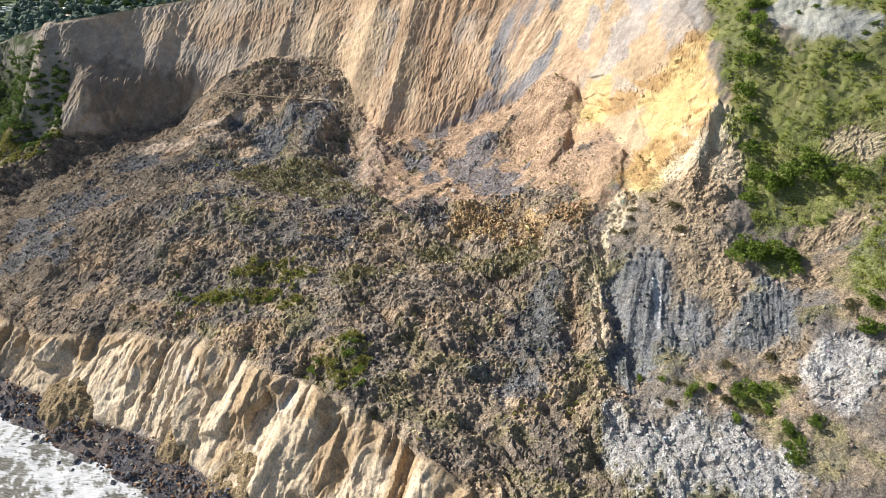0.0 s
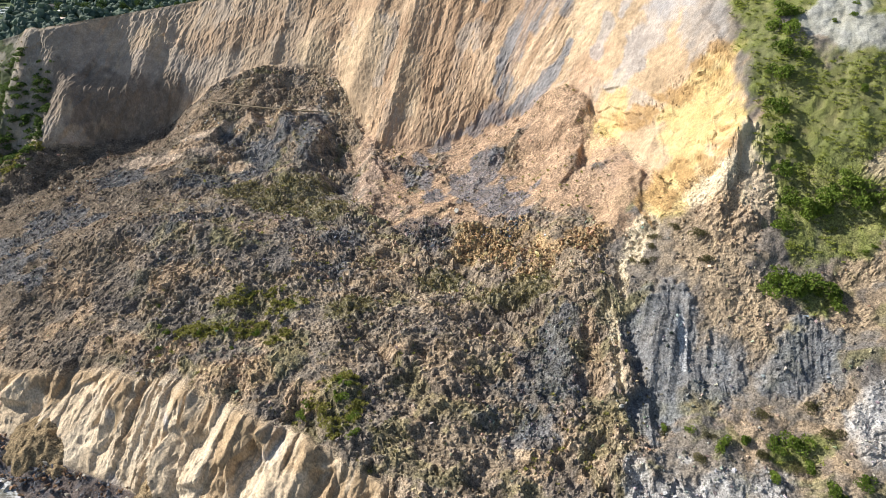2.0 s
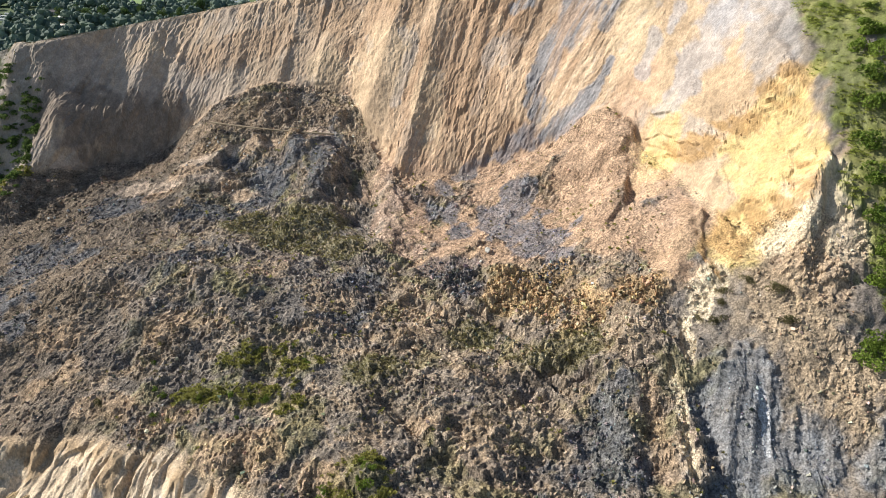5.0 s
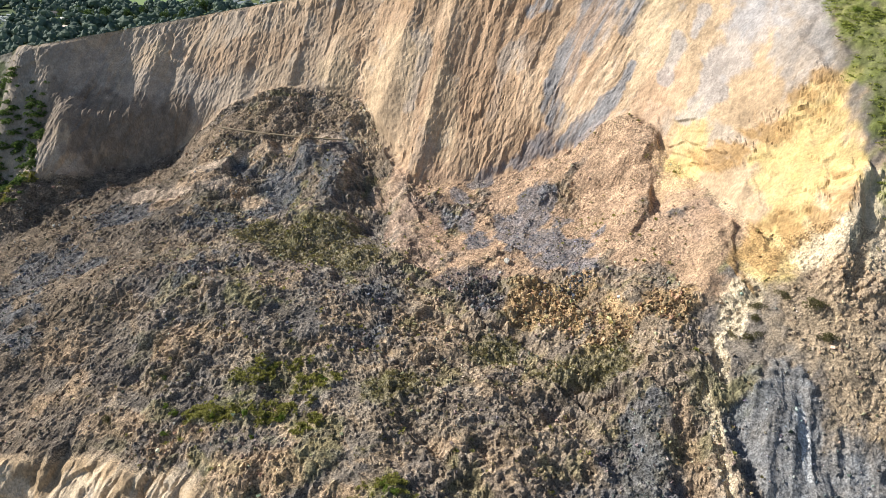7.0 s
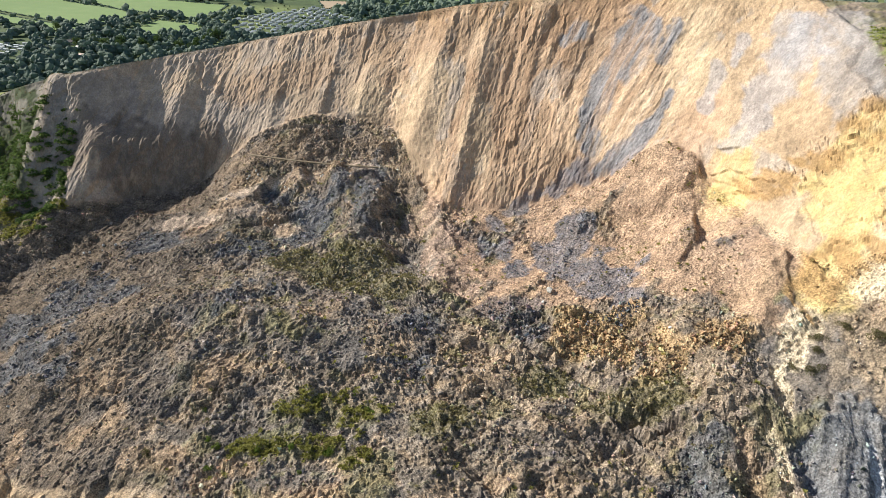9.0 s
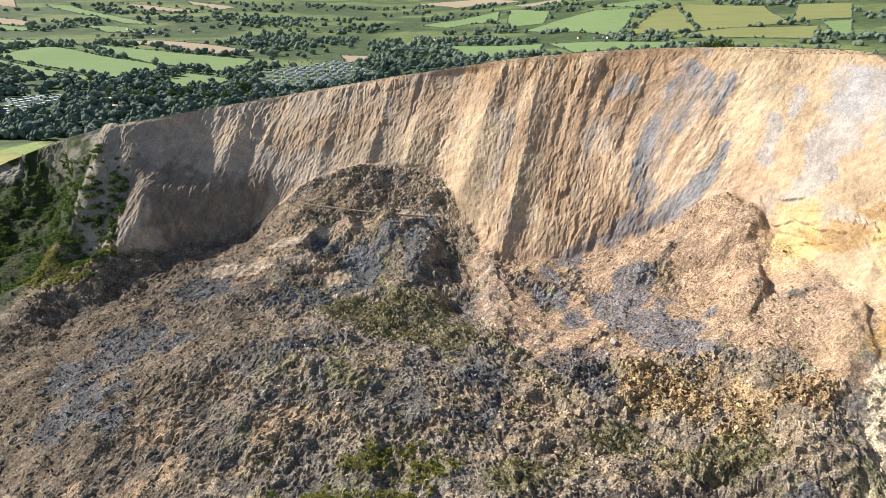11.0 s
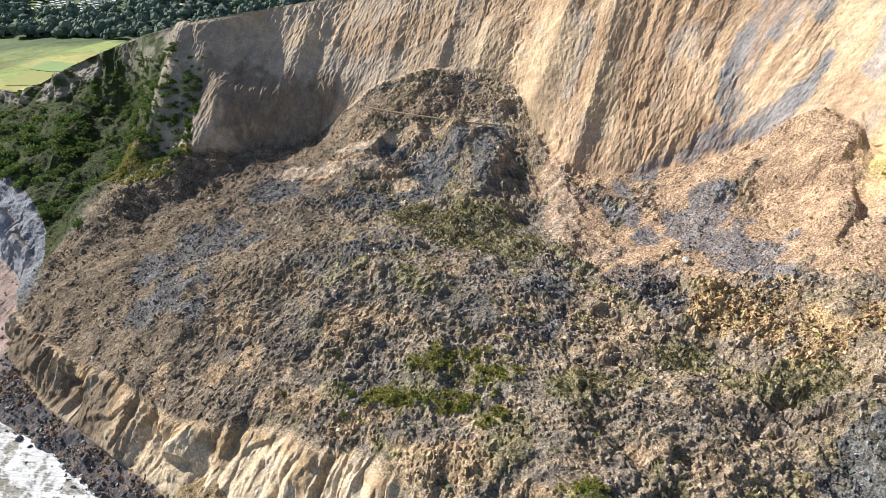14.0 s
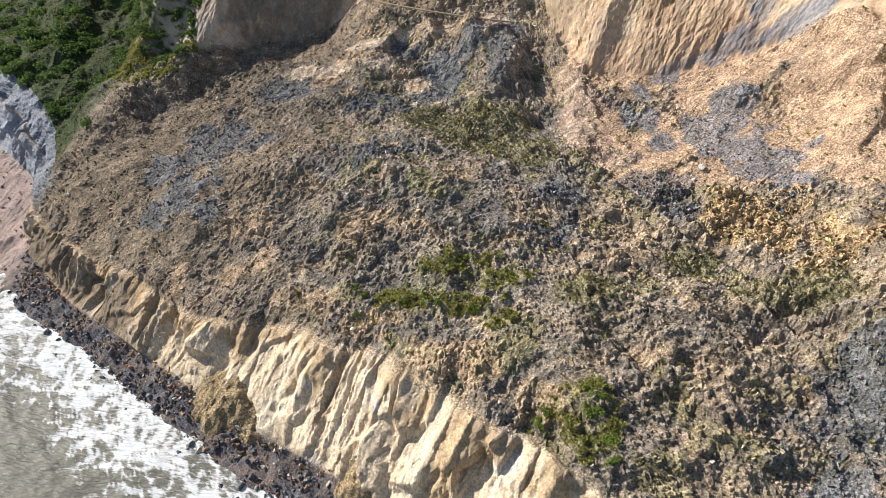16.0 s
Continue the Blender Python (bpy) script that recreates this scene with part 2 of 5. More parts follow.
SOILS = [
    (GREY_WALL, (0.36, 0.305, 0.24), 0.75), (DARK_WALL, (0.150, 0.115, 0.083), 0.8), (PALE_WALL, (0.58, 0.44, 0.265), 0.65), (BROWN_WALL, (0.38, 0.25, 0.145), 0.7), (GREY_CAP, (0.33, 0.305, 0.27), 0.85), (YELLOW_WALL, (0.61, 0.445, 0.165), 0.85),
    (PILE_BROWN, (0.26, 0.19, 0.12), 0.75), (LEFT_BROWN, (0.165, 0.125, 0.08), 0.75), (TALUS, (0.50, 0.33, 0.20), 0.92), (TALUS_DARK, (0.38, 0.26, 0.155), 0.7),
    (PINK_CLAY, (0.42, 0.285, 0.19), 0.7), (SHALE, (0.118, 0.125, 0.128), 0.9), (TALUS_GREY, (0.15, 0.166, 0.183), 0.85), (ORANGE_STONES, (0.44, 0.30, 0.15), 0.95),
    (DARK_STONES, (0.135, 0.13, 0.13), 0.8), (HOLLOW_GREEN, (0.20, 0.185, 0.085), 0.65), (MOUND_TAN, (0.48, 0.37, 0.26), 0.95), (TAN_EARTH, (0.43, 0.30, 0.175), 0.75),
    (TAN_FACE, (0.36, 0.27, 0.165), 0.85), (BUTTRESS, (0.175, 0.185, 0.185), 0.95), (LOW_GREY, (0.44, 0.425, 0.385), 0.9), (CRAG, (0.34, 0.25, 0.155), 0.8), (PALE_ROCK, (0.66, 0.55, 0.36), 0.85),
    (GRASS, (0.20, 0.19, 0.07), 0.5), (GREEN_SLOPE, (0.165, 0.19, 0.04), 0.92), (GREY_CRAG, (0.40, 0.39, 0.36), 0.85), (BARE_TAN, (0.46, 0.36, 0.24), 0.85),
]


def oval(spots, x, y, rough=0.35):
    """How far each place lies inside any of the ovals, 0..1, with a ragged edge."""
    out = np.zeros(x.shape)
    rag = rough * fbm(x / 7, y / 7, 4) + (0.1 + 0.24 * rough) * fbm(x / 1.7, y / 1.7, 2)
    for cx, cy, rx, ry in spots:
        near = (np.abs(x - cx) < 1.7 * rx + 2) & (np.abs(y - cy) < 1.7 * ry + 2)
        if near.any():
            r = np.hypot((x[near] - cx) / rx, (y[near] - cy) / ry) + rag[near]
            out[near] = np.maximum(out[near], 1 - step(0.75, 1.15, r))
    return out


def stroke(points, wide, x, z, rough=0.5, grain=5.0):
    """How near each place lies to a broken line, 0..1, with a ragged edge. wide: half width along the line, from first to last."""
    out = np.zeros(x.shape)
    rag = rough * fbm(x / grain, z / grain, 4) + 0.3 * rough * fbm(x / (0.25 * grain), z / (0.25 * grain), 2)
    for k, ((ax, az), (bx, bz)) in enumerate(zip(points[:-1], points[1:])):
        f = np.clip(((x - ax) * (bx - ax) + (z - az) * (bz - az)) / ((bx - ax) ** 2 + (bz - az) ** 2), 0, 1)
        w = wide[0] + (wide[1] - wide[0]) * (k + f) / (len(points) - 1)
        out = np.maximum(out, 1 - step(0.7, 1.15, np.hypot(x - ax - f * (bx - ax), z - az - f * (bz - az)) / w + rag))
    return out


# ---- relief ----
X, Y, Z = GX, GY, GZ
dxu, dyu, dzu = (np.gradient(a, axis=1) for a in (X, Y, Z))
dxv, dyv, dzv = (np.gradient(a, axis=0) for a in (X, Y, Z))
NX, NY, NZ = dyu * dzv - dzu * dyv, dzu * dxv - dxu * dzv, dxu * dyv - dyu * dxv
size = np.sqrt(NX ** 2 + NY ** 2 + NZ ** 2) + 1e-9
NX, NY, NZ = NX / size, NY / size, NZ / size

RIMZ = line_z[-1][None, :]
LEAN_OF_GULLIES = -0.28 - 0.45 * step(-40, 80, X)
SX = X - LEAN_OF_GULLIES * (RIMZ - Z)
m_beach = (V < 1).astype(float)
m_sea_cliff = step(0.95, 1.05, V) * (1 - step(1.95, 2.12, V)) * (1 - step(30, 60, X))
m_scarp = step(7.9, 8.25, V) * (1 - step(94.5, 97, X + 4 * fbm(X / 9, Z / 9, 3))) * step(-228, -218, X + 4 * fbm(X / 9, Z / 9, 3))
m_wall_right = step(62, 72, X) * (1 - step(94, 99, X)) * step(7.0, 8.0, V) * (1 - step(8.0, 8.2, V))
m_scarp = np.maximum(m_scarp, m_wall_right)
m_talus = oval(TALUS, X, Y)
m_rock = np.maximum(np.maximum(oval(BUTTRESS, X, Y), oval(LOW_GREY, X, Y)), np.maximum(oval(CRAG, X, Y), oval(PALE_ROCK, X, Y)))
m_rock = np.maximum(m_rock, 0.45 * oval(TAN_FACE, X, Y))
m_green = oval(GREEN_SLOPE, X, Y)
m_left = 1 - step(-252, -236, X - 18 * step(7.4, 8.1, V) + 5 * fbm(X / 10, Y / 10, 3))
m_left *= step(1.95, 2.05, V)
m_debris = step(2.0, 2.15, V) * (1 - step(7.95, 8.2, V)) * (1 - step(52, 66, X + 5 * fbm(X / 8, Y / 8, 2))) * (1 - m_left)
m_smooth = oval(PILE_BROWN, X, Y) * 0.3 + oval(LEFT_BROWN, X, Y) * 0.35
m_bald = np.maximum(np.maximum(oval(MOUND_TAN, X, Y), oval(PINK_CLAY, X, Y)), oval(SHALE[:4], X, Y))
clod_size = (1 - 0.6 * m_bald) * (1 - 0.75 * m_talus) * (1 - np.clip(m_smooth, 0, 0.6)) * (0.55 + 0.45 * step(-150, -85, X + 12 * fbm(X / 20, Y / 20, 2)))

warp_x, warp_y = X + 0.5 * fbm(X / 4, Y / 4, 2), Y + 0.5 * fbm(X / 4 + 40, Y / 4, 2)
coarse = step(-0.35, 0.45, fbm(X / 24 + 3, Y / 24, 3))
def lumps(x, y, share, high, tilt, rim):
    """Broken blocks lying about: only a share of the cells stands up. Heights, and the cells' random numbers."""
    f1, f2, who, tip = blocks(x, y)
    up = step(1 - share, 1 - 0.55 * share, who)
    return (high * up * (0.4 + 0.6 * who) + tilt * tip * (0.25 + 0.75 * up)) * step(0.0, rim, f2 - f1), who


big, who = lumps(warp_x / 4.6 + 20, warp_y / 3.8, 0.4, 1.3, 1.3, 0.3)
block_tone = 0.84 + 0.32 * who
mid, who = lumps(warp_x / 2.0, warp_y / 1.7, 0.4, 0.95, 0.9, 0.34)
block_tone *= 0.76 + 0.48 * who
small, who = lumps(X / 1.05 + 50 + 0.3 * fbm(X / 2, Y / 2, 2), Y / 0.95, 0.45, 0.75, 0.6, 0.4)
block_tone *= 0.8 + 0.4 * who
clods = big * coarse + mid * (0.4 + 0.6 * coarse) + small
FLOW = X * 0.75 + Y * 0.66
bed = fbm(X / 20, Y / 20, 2)
rubbly = 0.6 + 0.4 * step(-0.2, 0.25, fbm(X / 15 + 60, Y / 12, 4))
clods *= rubbly
fold_x, fold_y = X + 3 * fbm(X / 18, Y / 18, 2), Y + 3 * fbm(X / 18 + 50, Y / 18, 2)
folds = ridged((fold_x * 0.8 + fold_y * 0.6) / 10, (fold_y * 0.8 - fold_x * 0.6) / 19, 3, 0.55) * step(-0.3, 0.3, fbm(X / 30 + 12, Y / 30, 3))
debris = 3.0 * fbm(X / 24, Y / 20, 3, 0.5) + 0.9 * folds * (1 - 0.9 * m_talus) + (1 - 0.85 * m_talus) * (0.4 + 0.6 * step(-140, -80, X)) * (1.5 * ridged(FLOW / 12 + bed, (Y * 0.75 - X * 0.66) / 34, 2) + 0.8 * ridged(FLOW / 4.5 + 1.5 * bed, (Y * 0.75 - X * 0.66) / 16, 2) * step(-60, 10, X)) + clod_size * clods
low_right = step(-30, 10, X) * (1 - step(185, 205, Y))
debris += low_right * (1.7 * ridged(FLOW / 9 + 1.3 * bed, (Y * 0.75 - X * 0.66) / 19, 3, 0.5) + 1.5 * fbm(FLOW / 7, (Y * 0.75 - X * 0.66) / 13, 3))
debris += 1.3 * fbm(X / 8 + 4, Y / 7, 3, 0.55) * (1 - 0.8 * m_talus)
debris += 0.45 * fbm(X / 0.9, Y / 0.9, 2) * clod_size * rubbly + 0.12 * m_talus * fbm(X / 0.8, Y / 0.8, 2)
wx = SX + 6.0 * fbm(SX / 38, 0 * Z + 5, 3) + 1.8 * fbm(SX / 16, Z / 30, 2)
fluted = step(-0.25, 0.3, fbm(SX / 26 + 8, Z / 30, 3)) * (1 - 0.5 * step(45, 80, X))
rilled = step(-0.2, 0.3, fbm(SX / 13 + 30, Z / 20, 3))
plain_wall = 1 - 0.6 * oval(PALE_WALL, X, Y)
scarp = 2.4 * fbm(wx / 26, Z / 46, 3) + 1.3 * ridged(wx / 24, Z / 80, 1)
scarp -= 1.1 * fluted * step(0.02, 0.36, fbm(wx / 12, Z / 70, 3, 0.5)) + 0.22 * plain_wall * rilled * step(0.0, 0.28, fbm(wx / 4.2 + 7, Z / 32, 4, 0.6))
scarp += 0.16 * fbm(wx / 1.4, Z / 15, 3, 0.6) + 0.4 * fbm(wx / 7, Z / 20, 4, 0.6)
rugged = step(-0.05, 0.3, fbm(SX / 22, Z / 18, 3) + 0.3 * step(10.2, 10.9, V))
rugged = np.maximum(rugged * plain_wall, 0.7 * np.maximum(oval(BROWN_WALL, X, Y), oval(DARK_WALL, X, Y)))
f1, f2, who, tip = blocks((wx + 1.2 * fbm(wx / 5, Z / 7, 2)) / 5.5, (Z + 0.35 * wx) / 11.0)
scarp += (0.9 * (who - 0.5) + 1.1 * tip) * step(0.0, 0.2, f2 - f1) * rugged * (1 - 0.6 * step(20, 50, X))
g1, g2, gwho, gtip = blocks((wx + 0.6 * fbm(wx / 3, Z / 4, 2)) / 1.9, (Z + 0.3 * wx) / 4.2)
scarp += ((gwho - 0.5) * 0.4 + 0.45 * gtip) * step(0.0, 0.25, g2 - g1) * rugged
scarp += 0.3 * fbm(SX / 0.9, Z / 1.5, 2)
ledges = oval(YELLOW_WALL, X, Y)
f1, f2, who, tip = blocks((X + 0.9 * Z) / 7.0, (Z - 0.75 * X) / 3.2)
scarp = scarp * (1 - 0.5 * ledges) + ledges * ((who - 0.45) * 1.6 + 1.2 * tip) * step(0.0, 0.2, f2 - f1)
BLUE_STREAKS = [([(44, 130), (40, 124), (32, 109), (26, 98), (25, 86)], (7.5, 3.5)), ([(52, 110), (47, 101), (40, 91), (28, 79)], (1.6, 2.6)),
                ([(22, 128), (16, 122)], (5, 3)), ([(56, 132), (50, 120)], (3, 2))]
PALE_STREAKS = [([(88, 133), (82, 124), (76, 115), (70, 105), (64, 97)], (4.5, 2.0)), ([(66, 118), (60, 106)], (2.5, 1.5)), ([(74, 128), (70, 120)], (2.0, 1.2))]
OCHRE_BEDS = [([(66, 88), (72, 94), (79, 100), (88, 108), (95, 117)], (2.2, 2.8)), ([(65, 71), (71, 76), (77, 81), (83, 87), (90, 95)], (2.6, 2.4))]
band_out = np.max([stroke(p, w, X, Z, 0.6, 4.0) for p, w in OCHRE_BEDS], 0)
f1, f2, who, tip = blocks((X + 0.9 * Z) / 2.6, (Z - 0.75 * X) / 1.7)
scarp += band_out * ((0.3 + 0.8 * (who - 0.4) + 0.9 * tip) * step(0.0, 0.35, f2 - f1) + 0.8 * fbm(X / 3, Z / 2, 3))
scarp *= 0.8 - 0.2 * step(-10, 40, X)
cx = X - 0.5 * Z + 9.0 * fbm(X / 34, 0 * Z + 2, 3) + 1.5 * fbm(X / 12, Z / 20, 2)
f1, f2, who, tip = blocks((cx + 1.5 * fbm(X / 6, Z / 6, 2)) / 9.0, (Z + 0.3 * X) / 14.0)
sea_cliff = 3.2 * ridged(cx / 19, Z / 44, 3, 0.5) - 1.6 * step(0.0, 0.35, fbm(cx / 8, Z / 36, 4, 0.55)) + 1.6 * fbm(cx / 22, Z / 20, 3) + 0.3 * fbm(X / 1.8, Z / 3, 2)
sea_cliff += (1.8 * (who - 0.5) + 3.0 * tip) * step(0.0, 0.2, f2 - f1)
g1, g2, gwho, gtip = blocks(cx / 2.1 + 0.3 * fbm(X / 3, Z / 3, 2), (Z + 0.4 * X) / 3.6)
sea_cliff += ((gwho - 0.5) * 0.35 + 0.5 * gtip) * step(0.0, 0.25, g2 - g1) + 0.22 * fbm(X / 0.9, Z / 1.2, 2)
RZ = Z + 0.6 * Y
f1, f2, who, tip = blocks(X / 5.2 + 9 + 0.5 * fbm(X / 6, RZ / 6, 2), RZ / 8.0 + 0.5 * fbm(X / 5, RZ / 5 + 8, 2))
g1, g2, gwho, gtip = blocks(X / 1.5, RZ / 1.7 + 30)
slate = oval(BUTTRESS, X, Y)
rock = (((who - 0.4) * 0.9 + 1.5 * tip) * step(0.0, 0.3, f2 - f1) + 2.0 * fbm(X / 9, RZ / 9, 4)) * (1 - 0.75 * slate)
rock += ((gwho - 0.4) * 0.3 + 0.5 * gtip) * step(0.0, 0.2, g2 - g1) * (0.35 + 0.65 * step(-0.1, 0.25, fbm(X / 7 + 4, RZ / 9, 3)))
rx = X - 0.16 * RZ + 1.2 * fbm(X / 9, RZ / 14, 2)
rock += slate * (1.5 * ridged(rx / 8.5, RZ / 46, 2) + 0.7 * ridged(rx / 3.2, RZ / 22, 3) + 1.2 * fbm(X / 11, RZ / 16, 3)) + 0.2 * fbm(X / 1.1, RZ / 1.1, 2)
rock *= 1 - 0.35 * oval(PALE_ROCK, X, Y)
rough_ground = (1 - slate) * (1 - 0.85 * oval(LOW_GREY, X, Y))
rock += (1.0 * small + 0.6 * mid) * rough_ground
hill = 1.4 * fbm(X / 11, Y / 11, 4) + 0.5 * fbm(X / 2.5, Y / 2.5, 2)
left = 5.0 * fbm(X / 24, Y / 24 + Z / 30, 3) + 3.2 * ridged(X / 13 + 0.5 * fbm(X / 20, Z / 20, 2), Z / 25, 2) + 0.9 * fbm(X / 3, Y / 3 + Z / 3, 3)
left *= 1 - 0.65 * step(7.2, 8.0, V) * step(-300, -260, X)
m_bare = m_rock * (1 - m_scarp) * step(48, 53, X)
rise = (m_debris * (1 - m_bare) * debris + m_scarp * scarp + m_sea_cliff * sea_cliff + m_bare * rock
        + (1 - m_debris - m_scarp - m_sea_cliff).clip(0, 1) * (1 - m_bare) * (m_left * left + (1 - m_left) * hill * step(1.2, 2, V)))
rise *= step(0.3, 1.4, V) * (1 - 0.8 * step(10.85, 11, V))
beach_lumps = m_beach * step(0.0, 0.25, V) * (0.5 * fbm(X / 2.2, Y / 2.2, 3) + 1.5 * fbm(X / 9, Y / 9, 3))
LX, LY, LZ = X + NX * rise, Y + NY * rise, Z + NZ * rise + beach_lumps + 0.25

# the cliff top is bitten back by gullies
bite = step(0.0, 0.5, fbm((X - 0.5 * (Z - 20)) / 11, 0 * X + 4, 4, 0.55) + 0.55 * (V.clip(1, 2) - 1.9)) * (1 - step(20, 45, X))
bite = 0.8 * bite + 0.2 * step(0.0, 0.4, fbm((X - 0.5 * (Z - 20)) / 4.6 + 9, 0 * X + 2, 3) + 0.5 * (V.clip(1, 2) - 1.85)) * (1 - step(20, 45, X))
LY += 4.0 * bite * step(1.15, 1.9, V) * (1 - step(2.05, 2.9, V))
LZ -= 1.4 * bite * step(1.4, 1.95, V) * (1 - step(2.05, 2.6, V))

# heaps at the foot of the sea cliff, and trenches across the slide
cave = np.exp(-((X + 196) / 7.5) ** 2) * step(1.0, 1.15, V) * (1 - step(1.45, 1.8, V))
LY += 5.5 * cave
LX += 2.0 * cave
for ax, ay, bx, by, wide, deep in ((60, 276, 53, 238, 6.0, 1.6), (-262, 360, -250, 300, 20.0, 5.0), (-24, 181, -2, 158, 2.8, 1.6), (-6, 222, 22, 196, 2.2, 2.0), (43, 146, 47, 118, 5.0, 1.6), (-118, 292, -88, 300, 2.0, 2.0), (47, 192, 43, 146, 6.0, 2.6), (-114, 314, -99, 304, 9.0, 4.5), (-18, 222, 3, 200, 1.5, 1.8), (-10, 211, 8, 193, 1.4, 1.6), (-43, 239, -27, 225, 1.4, 1.4),
                                   (10, 196, 36, 186, 2.0, 1.8), (-2, 212, 20, 190, 1.6, 1.5), (36, 190, 16, 182, 1.4, 1.6), (33, 195, 12, 187, 1.3, 1.3), (-27, 182, -13, 168, 3.4, 1.5)):
    along = np.clip(((X - ax) * (bx - ax) + (Y - ay) * (by - ay)) / ((bx - ax) ** 2 + (by - ay) ** 2), 0, 1)
    off = np.hypot(X - ax - along * (bx - ax), Y - ay - along * (by - ay)) + 0.5 * wide * fbm(X / (1.5 * wide), Y / (1.5 * wide), 3)
    LZ -= deep * (1 - step(0.05 * wide, wide, off)) * step(0, 0.12, along) * (1 - step(0.88, 1, along))

# broken edges where a heap stands over the ground east of it: line, height, depth behind the edge
for edge_line, high, deep in (([(58, 277), (59, 268), (54.5, 262), (51.5, 241), (45, 233)], 2.0, 16), ([(74, 231), (67.5, 217), (64, 206)], 1.0, 9)):
    lift = np.zeros(X.shape)
    for (ax, ay), (bx, by) in zip(edge_line[:-1], edge_line[1:]):
        f = ((X - ax) * (bx - ax) + (Y - ay) * (by - ay)) / ((bx - ax) ** 2 + (by - ay) ** 2)
        west_of = ax + f.clip(0, 1) * (bx - ax) - X + 3.0 * fbm(X / 7, Y / 7, 4)
        lift = np.maximum(lift, step(0, 2.2, west_of) * (1 - step(0.3 * deep, deep, west_of)) * step(-0.12, 0.05, f) * (1 - step(0.95, 1.12, f)))
    LZ += high * lift

# steep shaded side of the slipped mound, falling east into the hollow
flank = X + 0.12 * (Y - 300) + 5.5 * fbm(X / 16, Y / 16, 3) + 1.2 * fbm(X / 3, Y / 3, 3)
reach = step(252, 272, Y) * (1 - step(312, 332, Y)) * (V < 8.3)
LZ += 3.2 * step(-88, -68, flank) * (1 - step(-66, -52, flank)) * reach
LZ -= 5.2 * step(-64, -50, flank) * (1 - step(-46, -34, flank)) * reach

# spurs: from, to, half width, height
for ax, ay, bx, by, wide, high in ((-197, 332, -208, 302, 16, 7.0), (-208, 304, -226, 290, 14, 4.0), (-178, 330, -172, 312, 8, 3.0), (-224, 352, -232, 312, 10, 4.0), (-98, 318, -112, 300, 6, 3.0), (-82, 316, -76, 296, 8, 3.5), (50, 280, 46, 262, 9, 3.0), (64, 222, 54, 206, 7, 2.5),
                                   (92, 214, 84, 196, 5, 4.0), (-36, 294, -30, 262, 9, 2.0), (-320, 384, -300, 345, 20, 9.0), (56, 270, 46, 246, 8, 3.0)):
    along = np.clip(((X - ax) * (bx - ax) + (Y - ay) * (by - ay)) / ((bx - ax) ** 2 + (by - ay) ** 2), 0, 1)
    off = np.hypot(X - ax - along * (bx - ax), Y - ay - along * (by - ay)) + 0.3 * wide * fbm(X / wide, Y / wide, 3)
    LZ += high * (1 - step(0.0, wide, off)) * (1 - 0.5 * along)
    LY -= 0.35 * high * (1 - step(0.0, wide, off)) * step(6.5, 8.5, V)

# ---- soil colours ----
COL = np.zeros(X.shape + (3,))


def lay(mask, colour):
    global COL
    COL = COL * (1 - mask[..., None]) + np.array(colour) * mask[..., None]


ones = np.ones(X.shape)
lay(ones, (0.31, 0.245, 0.165))
drift = X + 6 * fbm(X / 14, Y / 14, 3), Y + 6 * fbm(X / 14 + 30, Y / 14, 3)
lay(step(-0.05, 0.2, fbm(drift[0] / 20, drift[1] / 11, 5, 0.6)) * 0.7, (0.195, 0.172, 0.138))
lay(step(0.10, 0.22, fbm(drift[0] / 17 + 70, drift[1] / 9, 5, 0.6)) * 0.65, (0.38, 0.275, 0.165))
lay(step(0.12, 0.24, fbm(drift[0] / 12 + 7, drift[1] / 8 + 70, 5, 0.6)) * 0.5, (0.115, 0.113, 0.112))
lay(step(0.12, 0.3, fbm(drift[0] / 12 + 20, drift[1] / 8 + 20, 4, 0.6)) * 0.6 * step(-150, -80, X), (0.20, 0.185, 0.075))
lay(step(-0.05, 0.35, fbm(X / 3 + 20, Y / 3 + 50, 4, 0.6)) * 0.45, (0.15, 0.135, 0.115))
lay(step(-60, 10, X + 12 * fbm(X / 15, Y / 15, 3)) * (1 - step(46, 58, X)) * 0.22, (0.36, 0.26, 0.16))
lay((1 - step(-150, -95, X + 15 * fbm(X / 20, Y / 20, 3))) * 0.68, (0.188, 0.144, 0.097))
lay(m_left, (0.25, 0.225, 0.175))
lay(m_left * step(-0.25, 0.05, fbm(X / 12, Y / 14 + Z / 12, 4) + 0.6 * (V > 2.6) - 0.62 * step(7.6, 8.8, V)), (0.05, 0.065, 0.025))
lay(m_left * step(-306, -290, X) * step(6.8, 7.5, V) * (1 - 0.75 * step(8.8, 10, V)) * step(-0.4, 0.1, fbm(X / 9, Z / 9, 4)), (0.06, 0.075, 0.03))
lay(m_left * (V < 3.1), (0.22, 0.23, 0.24))
lay(m_scarp, (0.58, 0.405, 0.245))
lay(m_scarp * step(-0.15, 0.3, fbm(wx / 9, Z / 40, 4, 0.6)) * 0.75, (0.64, 0.455, 0.285))
lay(m_scarp * step(0.0, 0.25, fbm(wx / 2.4 + 60, Z / 26, 4, 0.6)) * 0.45, (0.68, 0.52, 0.345))
lay(m_scarp * step(0.02, 0.25, fbm(wx / 1.7 + 90, Z / 20, 3, 0.6)) * 0.4, (0.38, 0.25, 0.145))
lay(m_scarp * step(0.0, 0.2, fbm(wx / 8 + 40, Z / 26, 5, 0.6)) * 0.6, (0.42, 0.275, 0.16))
lay(m_scarp * rilled * step(-0.1, 0.45, fbm(wx / 2.6, Z / 12, 3)) * 0.45, (0.62, 0.465, 0.30))
